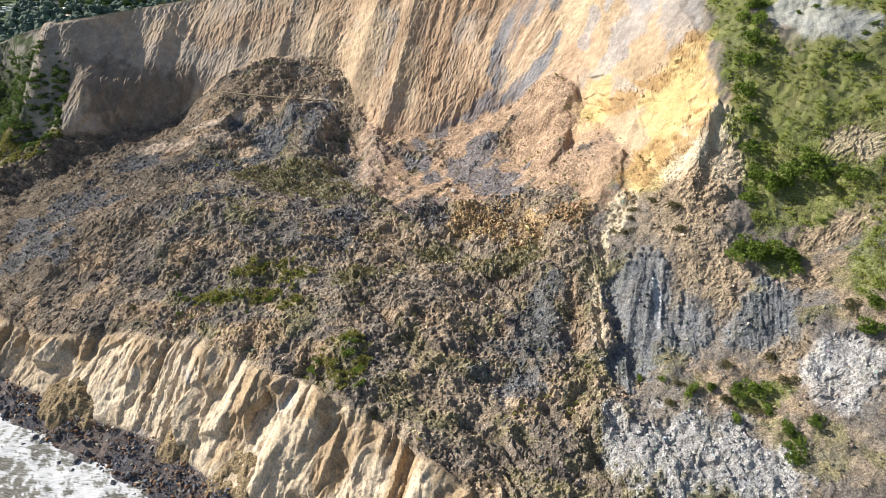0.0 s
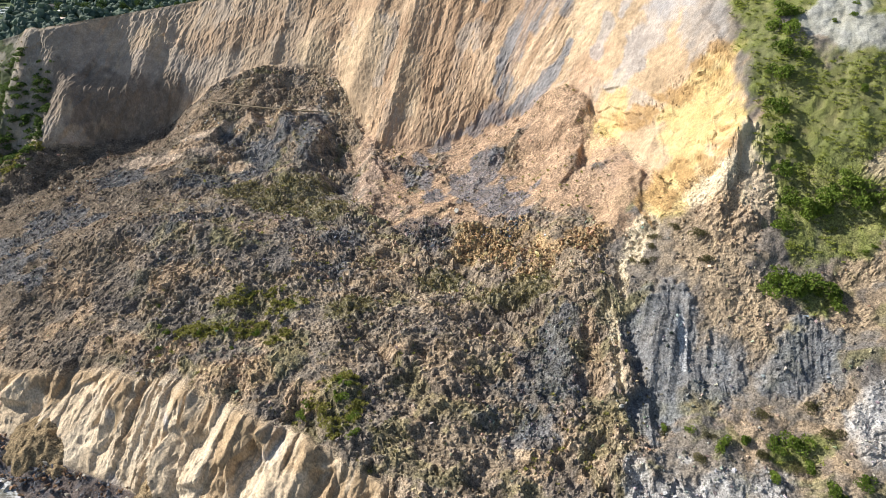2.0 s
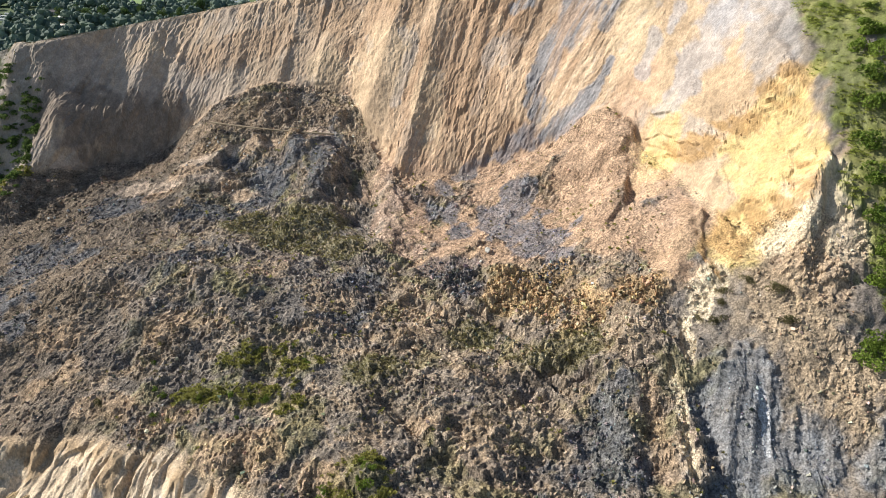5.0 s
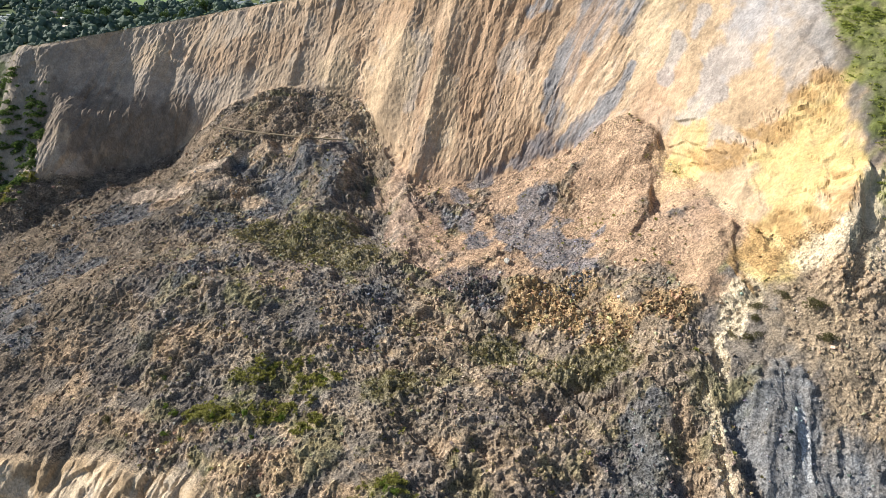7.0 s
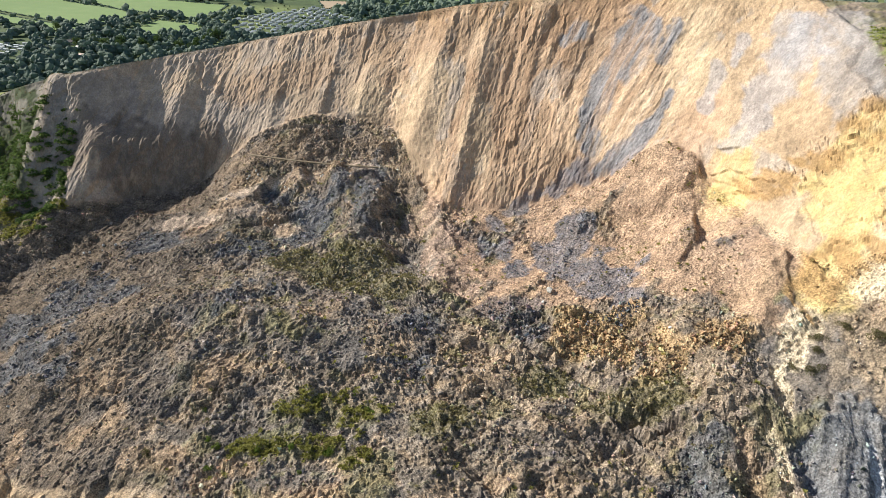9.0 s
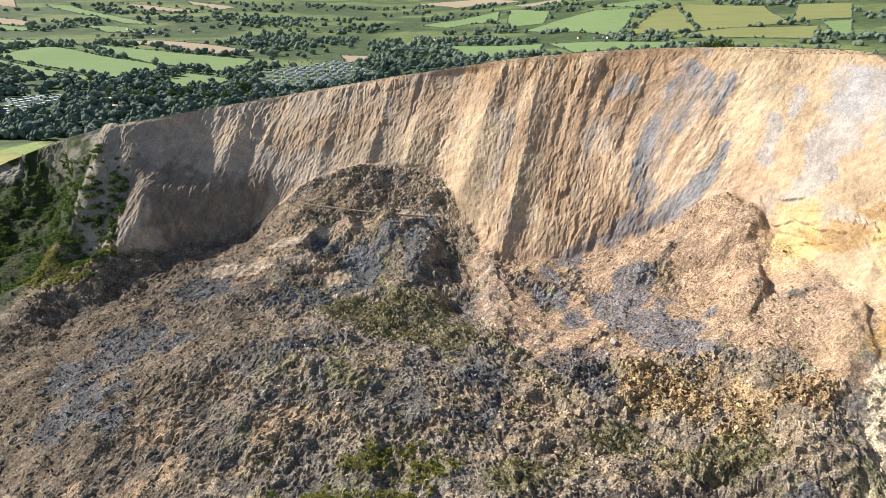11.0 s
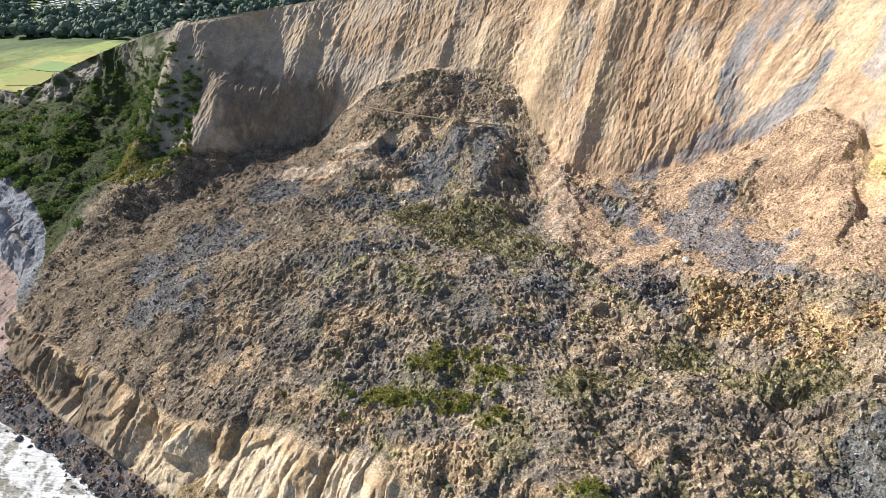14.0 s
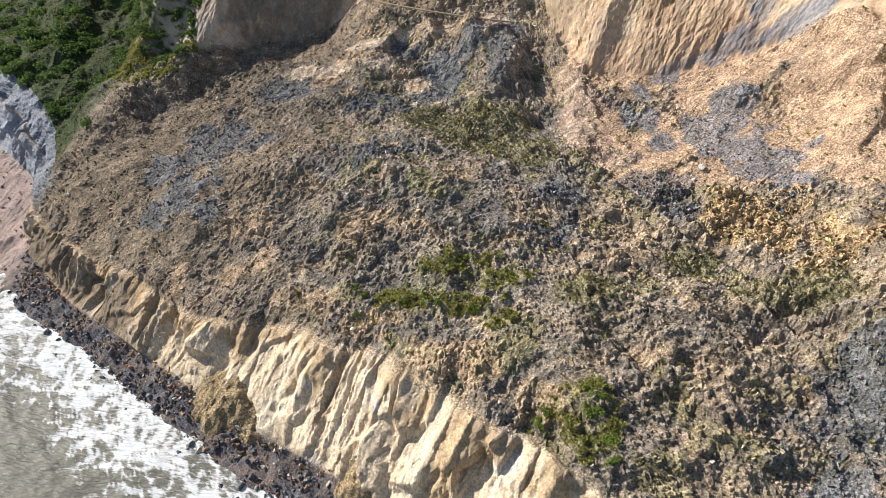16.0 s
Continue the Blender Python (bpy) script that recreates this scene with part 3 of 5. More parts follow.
lay(m_scarp * rugged * step(0.05, 0.4, fbm(wx / 2.2 + 11, Z / 5, 4)) * 0.5, (0.30, 0.205, 0.125))
lay(m_scarp * step(10.5, 10.9, V + 0.3 * fbm(SX / 6, Z / 6, 3)) * 0.55, (0.43, 0.27, 0.13))
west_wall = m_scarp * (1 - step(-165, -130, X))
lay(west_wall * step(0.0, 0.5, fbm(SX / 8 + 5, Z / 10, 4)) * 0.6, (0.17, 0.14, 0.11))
lay(west_wall * step(0.1, 0.5, fbm(SX / 9 + 25, Z / 14, 3)) * 0.4, (0.40, 0.35, 0.27))
lay(m_scarp * (1 - step(-216, -196, X + 8 * fbm(X / 9, Z / 9, 3))) * step(-0.3, 0.1, fbm(X / 7 + 9, Z / 9, 4)) * 0.85, (0.115, 0.115, 0.065))
lay(m_scarp * step(30, 70, X) * 0.7, (0.43, 0.315, 0.185))
lay(m_scarp * step(0.0, 0.14, fbm(wx / 17 + 3, Z / 24 + 8, 5, 0.6)) * 0.6 * (1 - step(40, 60, X)), (0.37, 0.235, 0.135))
lay(m_scarp * step(0.03, 0.16, fbm(wx / 14 + 33, Z / 30 + 8, 5, 0.6)) * 0.6, (0.60, 0.435, 0.265))
lay(m_scarp * step(0.1, 0.2, fbm(wx / 12 + 63, Z / 18 + 8, 5, 0.6)) * 0.5, (0.40, 0.36, 0.30))
lay(m_scarp * (1 - step(-95, -45, X + 10 * fbm(X / 12, Z / 12, 3))) * 0.55, (0.41, 0.325, 0.225))
lay(m_sea_cliff, (0.60, 0.47, 0.305))
lay(m_sea_cliff * step(0.0, 0.5, fbm(X / 6, Z / 12, 4)) * 0.6, (0.44, 0.36, 0.25))
lay(m_sea_cliff * step(0.25, 0.5, fbm(X / 9 + 33, Z / 9, 3)) * 0.7, (0.36, 0.36, 0.36))
lay(m_sea_cliff * (1 - step(-180, -140, X + 12 * fbm(X / 9, Z / 9, 3))) * 0.9, (0.155, 0.115, 0.075))
lay(m_sea_cliff * step(1.6, 1.75, V + 0.9 * fbm(cx / 9, Z / 26, 4, 0.6) + 0.14 * step(-90, -50, X)) * 0.85, (0.38, 0.265, 0.145))
lay(m_sea_cliff * step(0.05, 0.3, fbm(cx / 5 + 20, Z / 16, 4, 0.6)) * 0.4, (0.66, 0.56, 0.40))
lay(m_sea_cliff * (1 - step(-262, -246, X)), (0.25, 0.258, 0.27))
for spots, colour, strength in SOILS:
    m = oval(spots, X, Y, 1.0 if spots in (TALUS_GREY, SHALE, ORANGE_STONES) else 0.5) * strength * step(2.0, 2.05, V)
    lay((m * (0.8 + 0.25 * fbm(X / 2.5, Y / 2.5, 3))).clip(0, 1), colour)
for p, w in BLUE_STREAKS:
    m = stroke(p, w, X, Z, 0.8, 6.0) * m_scarp
    lay(m * (0.35 + 0.6 * step(-0.35, 0.15, fbm(wx / 2.6, Z / 20, 4, 0.6))), (0.255, 0.243, 0.226))
for p, w in PALE_STREAKS:
    lay(stroke(p, w, X, Z, 0.8, 6.0) * m_scarp * 0.6, (0.36, 0.345, 0.325))
for p, w in OCHRE_BEDS:
    m = stroke(p, w, X, Z, 0.4, 3.0) * step(60, 64, X) * (1 - step(94, 98, X)) * (V > 6)
    lay(m * step(-0.35, 0.15, fbm(X / 3, Z / 2.2, 3)) * 0.85, (0.37, 0.23, 0.095))
lay(stroke([(70, 172), (70, 166), (69, 160)], (1.6, 0.8), X, Y, 0.5, 4.0) * m_rock * 0.8, (0.5, 0.5, 0.47))
lay(m_beach, (0.15, 0.12, 0.10))
lay(m_beach * step(-0.1, 0.2, fbm(X / 6, Y / 4, 4, 0.6)) * 0.8, (0.085, 0.085, 0.09))
lay(m_beach * (1 - step(-246, -236, X + 3 * fbm(X / 5, Y / 5, 3))), (0.30, 0.225, 0.185))
COL *= (1 + (m_debris * (1 - 0.4 * m_talus) * (1 - m_bare))[..., None] * (block_tone[..., None] - 1))
COL *= (1 + 0.26 * fbm(X / 2.2, Y / 2.2 + Z / 3, 4, 0.7))[..., None]
COL *= (1 + 0.10 * fbm(X / 30, Y / 30, 2))[..., None]
COL = (COL * np.array((0.98, 1.0, 1.09))).clip(0.02, 0.8)


def height(x, y):
    """The finished land's height at a place on the plan."""
    j = int(np.clip(np.searchsorted(COLS, x) - 1, 0, len(COLS) - 2))
    if x - COLS[j] > COLS[j + 1] - x:
        j += 1
    return float(np.interp(y, LY[:, j], LZ[:, j]))


# ---- materials ----
def material(name, roughness=0.9, specular=0.25):
    m = bpy.data.materials.new(name)
    m.use_nodes = True
    bsdf = m.node_tree.nodes["Principled BSDF"]
    bsdf.inputs["Roughness"].default_value = roughness
    bsdf.inputs["Specular IOR Level"].default_value = specular
    return m, m.node_tree.nodes, m.node_tree.links, bsdf


def earth(name, fine=1.6, bump=0.5, reach=0.35, stretch=(1, 1, 1), spread=0.35):
    """Soil and rock: the soil colours of the mesh, broken up at two sizes, with relief."""
    m, nodes, links, bsdf = material(name, 0.94, 0.15)
    at = nodes.new("ShaderNodeAttribute")
    at.attribute_name = "soil"
    geo = nodes.new("ShaderNodeNewGeometry")
    place = nodes.new("ShaderNodeMapping")
    place.inputs["Scale"].default_value = stretch
    links.new(geo.outputs["Position"], place.inputs["Vector"])
    grain = nodes.new("ShaderNodeTexNoise")
    grain.inputs["Scale"].default_value, grain.inputs["Detail"].default_value, grain.inputs["Roughness"].default_value = fine, 6, 0.7
    links.new(place.outputs["Vector"], grain.inputs["Vector"])
    stain = nodes.new("ShaderNodeTexNoise")
    stain.inputs["Scale"].default_value, stain.inputs["Detail"].default_value = 0.16, 5
    links.new(geo.outputs["Position"], stain.inputs["Vector"])
    speck = nodes.new("ShaderNodeTexVoronoi")
    speck.inputs["Scale"].default_value = fine * 1.9
    links.new(place.outputs["Vector"], speck.inputs["Vector"])
    fleck = nodes.new("ShaderNodeMapRange")
    fleck.inputs["To Min"].default_value, fleck.inputs["To Max"].default_value = 1 - 0.9 * spread, 1 + 0.9 * spread
    tell = nodes.new("ShaderNodeSeparateColor")
    links.new(speck.outputs["Color"], tell.inputs["Color"])
    links.new(tell.outputs["Red"], fleck.inputs["Value"])
    lift = nodes.new("ShaderNodeMapRange")
    lift.inputs["From Min"].default_value, lift.inputs["From Max"].default_value = 0.25, 0.75
    lift.inputs["To Min"].default_value, lift.inputs["To Max"].default_value = 1 - spread, 1 + spread
    links.new(grain.outputs["Fac"], lift.inputs["Value"])
    lift2 = nodes.new("ShaderNodeMapRange")
    lift2.inputs["From Min"].default_value, lift2.inputs["From Max"].default_value = 0.3, 0.7
    lift2.inputs["To Min"].default_value, lift2.inputs["To Max"].default_value = 0.85, 1.15
    links.new(stain.outputs["Fac"], lift2.inputs["Value"])
    both = nodes.new("ShaderNodeMath")
    both.operation = "MULTIPLY"
    links.new(lift.outputs["Result"], both.inputs[0])
    links.new(lift2.outputs["Result"], both.inputs[1])
    third = nodes.new("ShaderNodeMath")
    third.operation = "MULTIPLY"
    links.new(both.outputs["Value"], third.inputs[0])
    links.new(fleck.outputs["Result"], third.inputs[1])
    mix = nodes.new("ShaderNodeVectorMath")
    mix.operation = "SCALE"
    links.new(at.outputs["Color"], mix.inputs[0])
    links.new(third.outputs["Value"], mix.inputs["Scale"])
    links.new(mix.outputs["Vector"], bsdf.inputs["Base Color"])
    relief = nodes.new("ShaderNodeBump")
    relief.inputs["Strength"].default_value, relief.inputs["Distance"].default_value = bump, reach
    links.new(grain.outputs["Fac"], relief.inputs["Height"])
    links.new(relief.outputs["Normal"], bsdf.inputs["Normal"])
    return m


M_DEBRIS = earth("broken clay and rubble", 1.6, 1.0, 0.6, (1, 1, 1), 0.62)
M_SCARP = earth("sandy cliff face", 1.6, 0.5, 0.3, (1, 1, 0.3), 0.2)
M_SEACLIFF = earth("weathered sand cliff", 1.5, 0.8, 0.45, (1, 1, 0.4), 0.28)
M_BEACH = earth("wet shingle", 1.8, 0.9, 0.4, (1, 1, 1), 0.5)
M_FAR = earth("pasture and woodland ground", 0.02, 0.0, 0.1, (1, 1, 1), 0.2)


def grid_mesh(name, xs, ys, zs, colours, mat, smooth=False):
    """A mesh of quads over a table of places, with a soil colour at each."""
    r, c = xs.shape
    me = bpy.data.meshes.new(name)
    me.vertices.add(r * c)
    me.vertices.foreach_set("co", np.stack([xs, ys, zs], -1).astype(np.float32).ravel())
    i = (np.arange(r - 1)[:, None] * c + np.arange(c - 1)).ravel()
    quads = np.stack([i, i + 1, i + c + 1, i + c], -1).astype(np.int32)
    me.loops.add(quads.size)
    me.loops.foreach_set("vertex_index", quads.ravel())
    me.polygons.add(len(quads))
    me.polygons.foreach_set("loop_start", np.arange(0, quads.size, 4, dtype=np.int32))
    me.polygons.foreach_set("use_smooth", np.full(len(quads), smooth))
    me.update(calc_edges=True)
    if colours is not None:
        col = me.attributes.new("soil", "FLOAT_COLOR", "POINT")
        col.data.foreach_set("color", np.concatenate([colours.reshape(-1, 3), np.ones((r * c, 1))], 1).astype(np.float32).ravel())
    me.materials.append(mat)
    return new(name, me)


def band(name, low, high, mat, label, category, west=-9999, east=9999):
    rows = np.where((V[:, 0] >= low) & (V[:, 0] <= high))[0]
    cols = np.where((COLS >= west) & (COLS <= east))[0]
    s = slice(rows[0], rows[-1] + 1), slice(cols[0], cols[-1] + 1)
    ob = grid_mesh(name, LX[s], LY[s], LZ[s], COL[s], mat)
    return tagged(ob, label, category, kind="structure")


band("beach", 0, 1, M_BEACH, "dark wet shingle beach strewn with boulders", "beach")
band("sea_cliff", 1, 2, M_SEACLIFF, "pale gullied sand cliff above the beach", "cliff")
split = COLS[np.searchsorted(COLS, 54)]
M_ROCK = earth("slate and bare earth", 1.7, 0.9, 0.45, (1, 1, 0.6), 0.5)
band("landslide_slope", 2, 8, M_DEBRIS, "broken clay and rubble of a landslide", "landslide", east=split)
band("rocky_slope", 2, 8, M_ROCK, "grey rock buttress and grassy slope beside the slide", "slope", west=split)
band("back_cliff", 8, 11, M_SCARP, "tall freshly torn sandy cliff face", "cliff")

# heaps of fallen earth at the foot of the sea cliff: middle, half width, half depth, foot, height
HEAPS = [(-127, 167.5, 19, 12, 3.5, 9.5), (-80, 148, 12, 10, 3.5, 9.0), (-55, 136, 17, 13, 4.0, 9.5)]
for cx, cy, long, deep, foot, h in HEAPS:
    u, w = np.meshgrid(np.linspace(-1.25, 1.25, 96), np.linspace(-1.25, 1.25, 64))
    hx, hy = cx + 0.92 * long * u + 0.39 * deep * w, cy - 0.39 * long * u + 0.92 * deep * w
    r = np.hypot(u, w) + 0.24 * fbm(hx / 6, hy / 6, 4)
    hz = foot + h * (1 - r.clip(0.1, 2) ** 1.35) - 6 * (r - 1).clip(0, 1) + (0.9 * fbm(hx / 3.5, hy / 3.5, 4, 0.6) + 0.4 * ridged(hx / 2.2, hy / 5, 2)) * (1 - step(0.8, 1.1, r))
    hc = np.array((0.275, 0.207, 0.122)) * (1 + 0.35 * fbm(hx / 1.8, hy / 1.8, 4, 0.7))[..., None]
    tagged(grid_mesh("mound", hx, hy, hz, hc, M_DEBRIS), "mound of fallen brown earth below the cliff", "mound", "fallen mounds")

# ---- country behind the rim ----
M_VALLEY = 18.0


def country(x, y):
    """Height of the country behind the cliff."""
    d = np.hypot(x, y)
    rise = 197 * (np.clip(d - 1350, 0, None) / 3150) ** 1.05 * (0.8 + 0.35 * step(-600, 900, x) * step(900, 2000, d))
    rolls = 16 * fbm(x / 700, y / 700, 3) * step(900, 2600, d) + 2.5 * fbm(x / 160, y / 160, 2)
    return M_VALLEY + rise + rolls + 14 * step(-100, 500, x) * step(700, 1500, d)


near_d = 1400 * (np.linspace(0, 1, 46) ** 2.2)
far_d = np.linspace(1400, 5200, 90)[1:]
back_d = np.concatenate([near_d, far_d])[:, None]
FC = np.concatenate([np.linspace(-4200, -700, 60), np.arange(-640, 330, 5.0), np.linspace(345, 4200, 64)])
rim_y, rim_z = np.interp(FC, COLS, LY[-1]), np.interp(FC, COLS, LZ[-1])
rim_y = np.where(FC < -640, 588 - 0.35 * (FC + 640), rim_y)
rim_y = np.where(FC > 329, 270, rim_y)
BX, BY = FC + 0 * back_d, rim_y + back_d
BZ = country(BX, BY)
fall = np.exp(-back_d / (55 + 60 * step(-150, 150, FC)))
west = 1 - step(-300, -250, FC)
fall = fall * (1 - west) + west * np.exp(-(back_d / 215) ** 4)
BZ = BZ * (1 - fall) + rim_z * fall
BZ = np.where(back_d < 0.01, rim_z, BZ)
FCOL = np.zeros(BX.shape + (3,))
FCOL[:] = (0.078, 0.110, 0.048)
g = step(-0.1, 0.3, fbm(BX / 260, BY / 260, 3))[..., None]
FCOL = FCOL * (1 - 0.8 * g) + np.array((0.185, 0.225, 0.085)) * 0.8 * g
FCOL[(back_d < 60)[:, 0]] = (0.16, 0.165, 0.06)
meadow = ((BX < -248) & (BX > -520) & (back_d < 200) & (back_d > 3)).astype(float)[..., None]
tint = step(-0.1, 0.1, fbm(BX / 90, back_d / 40, 2))[..., None]
FCOL = FCOL * (1 - meadow) + meadow * (np.array((0.30, 0.29, 0.11)) * tint + np.array((0.21, 0.26, 0.085)) * (1 - tint))
tagged(grid_mesh("ground", BX, BY, BZ, FCOL, M_FAR, True), "rolling green farmland behind the cliff", "ground", kind="structure")

# ---- sea ----
SXC = np.concatenate([-640 - 3600 * np.linspace(1, 0, 30) ** 2, np.arange(-638, -300, 4.0), np.arange(-300, -60, 1.1), np.arange(-58, 340, 6.0), 340 + 4000 * np.linspace(0, 1, 30) ** 2])
shore = np.interp(SXC, COLS, line_y[0]) + 4.5
shore = np.where(SXC < -640, 470 - 0.6 * (SXC + 640), np.where(SXC > 329, -20 - 0.4 * (SXC - 329), shore))
out = np.concatenate([np.linspace(-10, 90, 112), 90 + 4000 * np.linspace(0, 1, 40)[1:] ** 2])[:, None]
WX, WY = SXC + 0 * out, shore - out
away = out + 6 * fbm(WX / 16, WY / 16, 3) + 2 * fbm(WX / 5, WY / 5, 2)
calm = 1 - step(120, 400, out)
swell = (0.5 * fbm(WX / 11, WY / 7, 3) + 0.28 * ridged((WX * 0.9 + WY) / 7, (WX - WY) / 16, 2) + 0.12 * fbm(WX / 1.6, WY / 1.6, 2)) * calm
WZ = 0.05 + 0.5 * swell + 0.5 * swell * step(-4, 10, out)
belt = (1 - step(13, 25, away)) * step(-9, -4, away)
lace = ridged(WX / 3.2 + 0.8 * fbm(WX / 6, WY / 6, 2), WY / 3.2 + 0.8 * fbm(WX / 6 + 9, WY / 6, 2), 3)
foam = belt * (0.36 + 0.5 * step(-0.3, 0.5, lace)) * (0.8 + 0.3 * fbm(WX / 14, WY / 8, 3))
foam = np.maximum(foam, 0.62 * step(0.1, 0.6, lace) * (1 - step(20, 38, away)) * step(-6, 0, away))
wisp = ridged((WX + WY) / 9 + 0.8 * fbm(WX / 9, WY / 9, 2), (WX - WY) / 4, 3)
foam = np.maximum(foam, 0.42 * step(0.4, 0.8, wisp) * (1 - step(20, 60, away)) * step(0, 5, away)).clip(0, 1)
m, nodes, links, bsdf = material("sea water with foam", 0.3, 0.16)
M_SEA = m
at = nodes.new("ShaderNodeAttribute")
at.attribute_name = "soil"
geo = nodes.new("ShaderNodeNewGeometry")
drawn = nodes.new("ShaderNodeMapping")
drawn.inputs["Rotation"].default_value = (0, 0, math.radians(28))
drawn.inputs["Scale"].default_value = (0.32, 1.15, 0.6)
links.new(geo.outputs["Position"], drawn.inputs["Vector"])
froth = nodes.new("ShaderNodeTexNoise")
froth.inputs["Scale"].default_value, froth.inputs["Detail"].default_value, froth.inputs["Roughness"].default_value, froth.inputs["Distortion"].default_value = 0.8, 8, 0.7, 0.9
links.new(drawn.outputs["Vector"], froth.inputs["Vector"])
tell = nodes.new("ShaderNodeSeparateColor")
links.new(at.outputs["Color"], tell.inputs["Color"])
more = nodes.new("ShaderNodeMath")
more.operation = "MULTIPLY_ADD"
more.inputs[1].default_value = 1.5
links.new(froth.outputs["Fac"], more.inputs[0])
links.new(tell.outputs["Red"], more.inputs[2])
edge = nodes.new("ShaderNodeMapRange")
edge.interpolation_type = "SMOOTHSTEP"
edge.inputs["From Min"].default_value, edge.inputs["From Max"].default_value = 1.0, 1.4
links.new(more.outputs["Value"], edge.inputs["Value"])
murk = nodes.new("ShaderNodeMix")
murk.data_type = "RGBA"
murk.inputs["A"].default_value, murk.inputs["B"].default_value = (0.080, 0.078, 0.062, 1), (0.150, 0.145, 0.120, 1)
links.new(froth.outputs["Fac"], murk.inputs["Factor"])
white = nodes.new("ShaderNodeMix")
white.data_type = "RGBA"
white.inputs["B"].default_value = (0.60, 0.61, 0.62, 1)
links.new(edge.outputs["Result"], white.inputs["Factor"])
links.new(murk.outputs["Result"], white.inputs["A"])
links.new(white.outputs["Result"], bsdf.inputs["Base Color"])
dull = nodes.new("ShaderNodeMapRange")
dull.inputs["To Min"].default_value, dull.inputs["To Max"].default_value = 0.42, 0.95
links.new(edge.outputs["Result"], dull.inputs["Value"])
links.new(dull.outputs["Result"], bsdf.inputs["Roughness"])
chop = nodes.new("ShaderNodeTexNoise")
chop.inputs["Scale"].default_value, chop.inputs["Detail"].default_value = 0.9, 6
links.new(drawn.outputs["Vector"], chop.inputs["Vector"])
relief = nodes.new("ShaderNodeBump")
relief.inputs["Strength"].default_value, relief.inputs["Distance"].default_value = 0.8, 0.8
links.new(chop.outputs["Fac"], relief.inputs["Height"])
links.new(relief.outputs["Normal"], bsdf.inputs["Normal"])
WCOL = np.repeat(foam[..., None], 3, -1)
tagged(grid_mesh("water", WX, WY, WZ, WCOL, M_SEA, True), "murky brown sea breaking in white foam", "sea", kind="structure")

# ---- helpers for things ----
def part(name, bm, mat, parent, label=""):
    me = bpy.data.meshes.new(name)
    bm.to_mesh(me)
    bm.free()
    me.materials.append(mat)
    ob = new(name, me)
    ob.parent = parent
    return tagged(ob, label)


def raw_mesh(name, verts, faces, mat, colours=None, smooth=False):
    """A mesh from numpy tables of places and of triangles or quads."""
    k = faces.shape[1]
    me = bpy.data.meshes.new(name)
    me.vertices.add(len(verts))
    me.vertices.foreach_set("co", verts.astype(np.float32).ravel())
    me.loops.add(faces.size)
    me.loops.foreach_set("vertex_index", faces.astype(np.int32).ravel())
    me.polygons.add(len(faces))
    me.polygons.foreach_set("loop_start", np.arange(0, faces.size, k, dtype=np.int32))
    me.polygons.foreach_set("use_smooth", np.full(len(faces), smooth))
    me.update(calc_edges=True)
    if colours is not None:
        col = me.attributes.new("soil", "FLOAT_COLOR", "POINT")
        col.data.foreach_set("color", np.concatenate([colours, np.ones((len(verts), 1))], 1).astype(np.float32).ravel())
    me.materials.append(mat)
    return me


def turned(rng, n):
    """n random turns as matrices."""
    q = rng.normal(size=(n, 4))
    q /= np.linalg.norm(q, axis=1)[:, None]
    w, x, y, z = q.T
    return np.stack([np.stack([1 - 2 * (y * y + z * z), 2 * (x * y - z * w), 2 * (x * z + y * w)], -1),
                     np.stack([2 * (x * y + z * w), 1 - 2 * (x * x + z * z), 2 * (y * z - x * w)], -1),
                     np.stack([2 * (x * z - y * w), 2 * (y * z + x * w), 1 - 2 * (x * x + y * y)], -1)], 1)


def rock_shape(seed, points=11, flat=0.75):
    """A broken stone: the hull of scattered points. Places and triangles, about one metre across."""
    rng = np.random.RandomState(seed)
    bm = bmesh.new()
    for p in rng.normal(size=(points, 3)):
        p /= np.linalg.norm(p)
        bm.verts.new(p * (0.42 + 0.16 * rng.rand()) * np.array((1, 0.85, flat)))
    hull = bmesh.ops.convex_hull(bm, input=bm.verts)
    loose = [v for v in bm.verts if not v.link_faces]
    bmesh.ops.delete(bm, geom=loose, context="VERTS")
    bmesh.ops.triangulate(bm, faces=bm.faces)
    bm.verts.index_update()
    out = np.array([v.co[:] for v in bm.verts]), np.array([[v.index for v in f.verts] for f in bm.faces])
    bm.free()
    return out


def strew(shapes, places, sizes, colours, rng, squash=1.0, upright=False):
    """Joins many turned and sized copies of shapes. Returns places, triangles, colours."""
    vs, fs, cs, base = [], [], [], 0
    kind = rng.randint(len(shapes), size=len(places))
    for k, (v, f) in enumerate(shapes):
        who = np.where(kind == k)[0]
        if not len(who):
            continue
        turn = turned(rng, len(who))
        if upright:
            q = rng.uniform(0, 6.283, len(who))
            turn = np.stack([np.stack([np.cos(q), -np.sin(q), 0 * q], -1), np.stack([np.sin(q), np.cos(q), 0 * q], -1), np.stack([0 * q, 0 * q, 0 * q + 1], -1)], 1)
        p = np.einsum("nij,vj->nvi", turn, v) * sizes[who][:, None, None]
        p[..., 2] *= squash
        p += places[who][:, None]
        vs.append(p.reshape(-1, 3))
        fs.append((f[None] + (np.arange(len(who)) * len(v))[:, None, None] + base).reshape(-1, 3))
        cs.append(np.repeat(colours[who], len(v), 0))
        base += len(who) * len(v)
    return np.concatenate(vs), np.concatenate(fs), np.concatenate(cs)


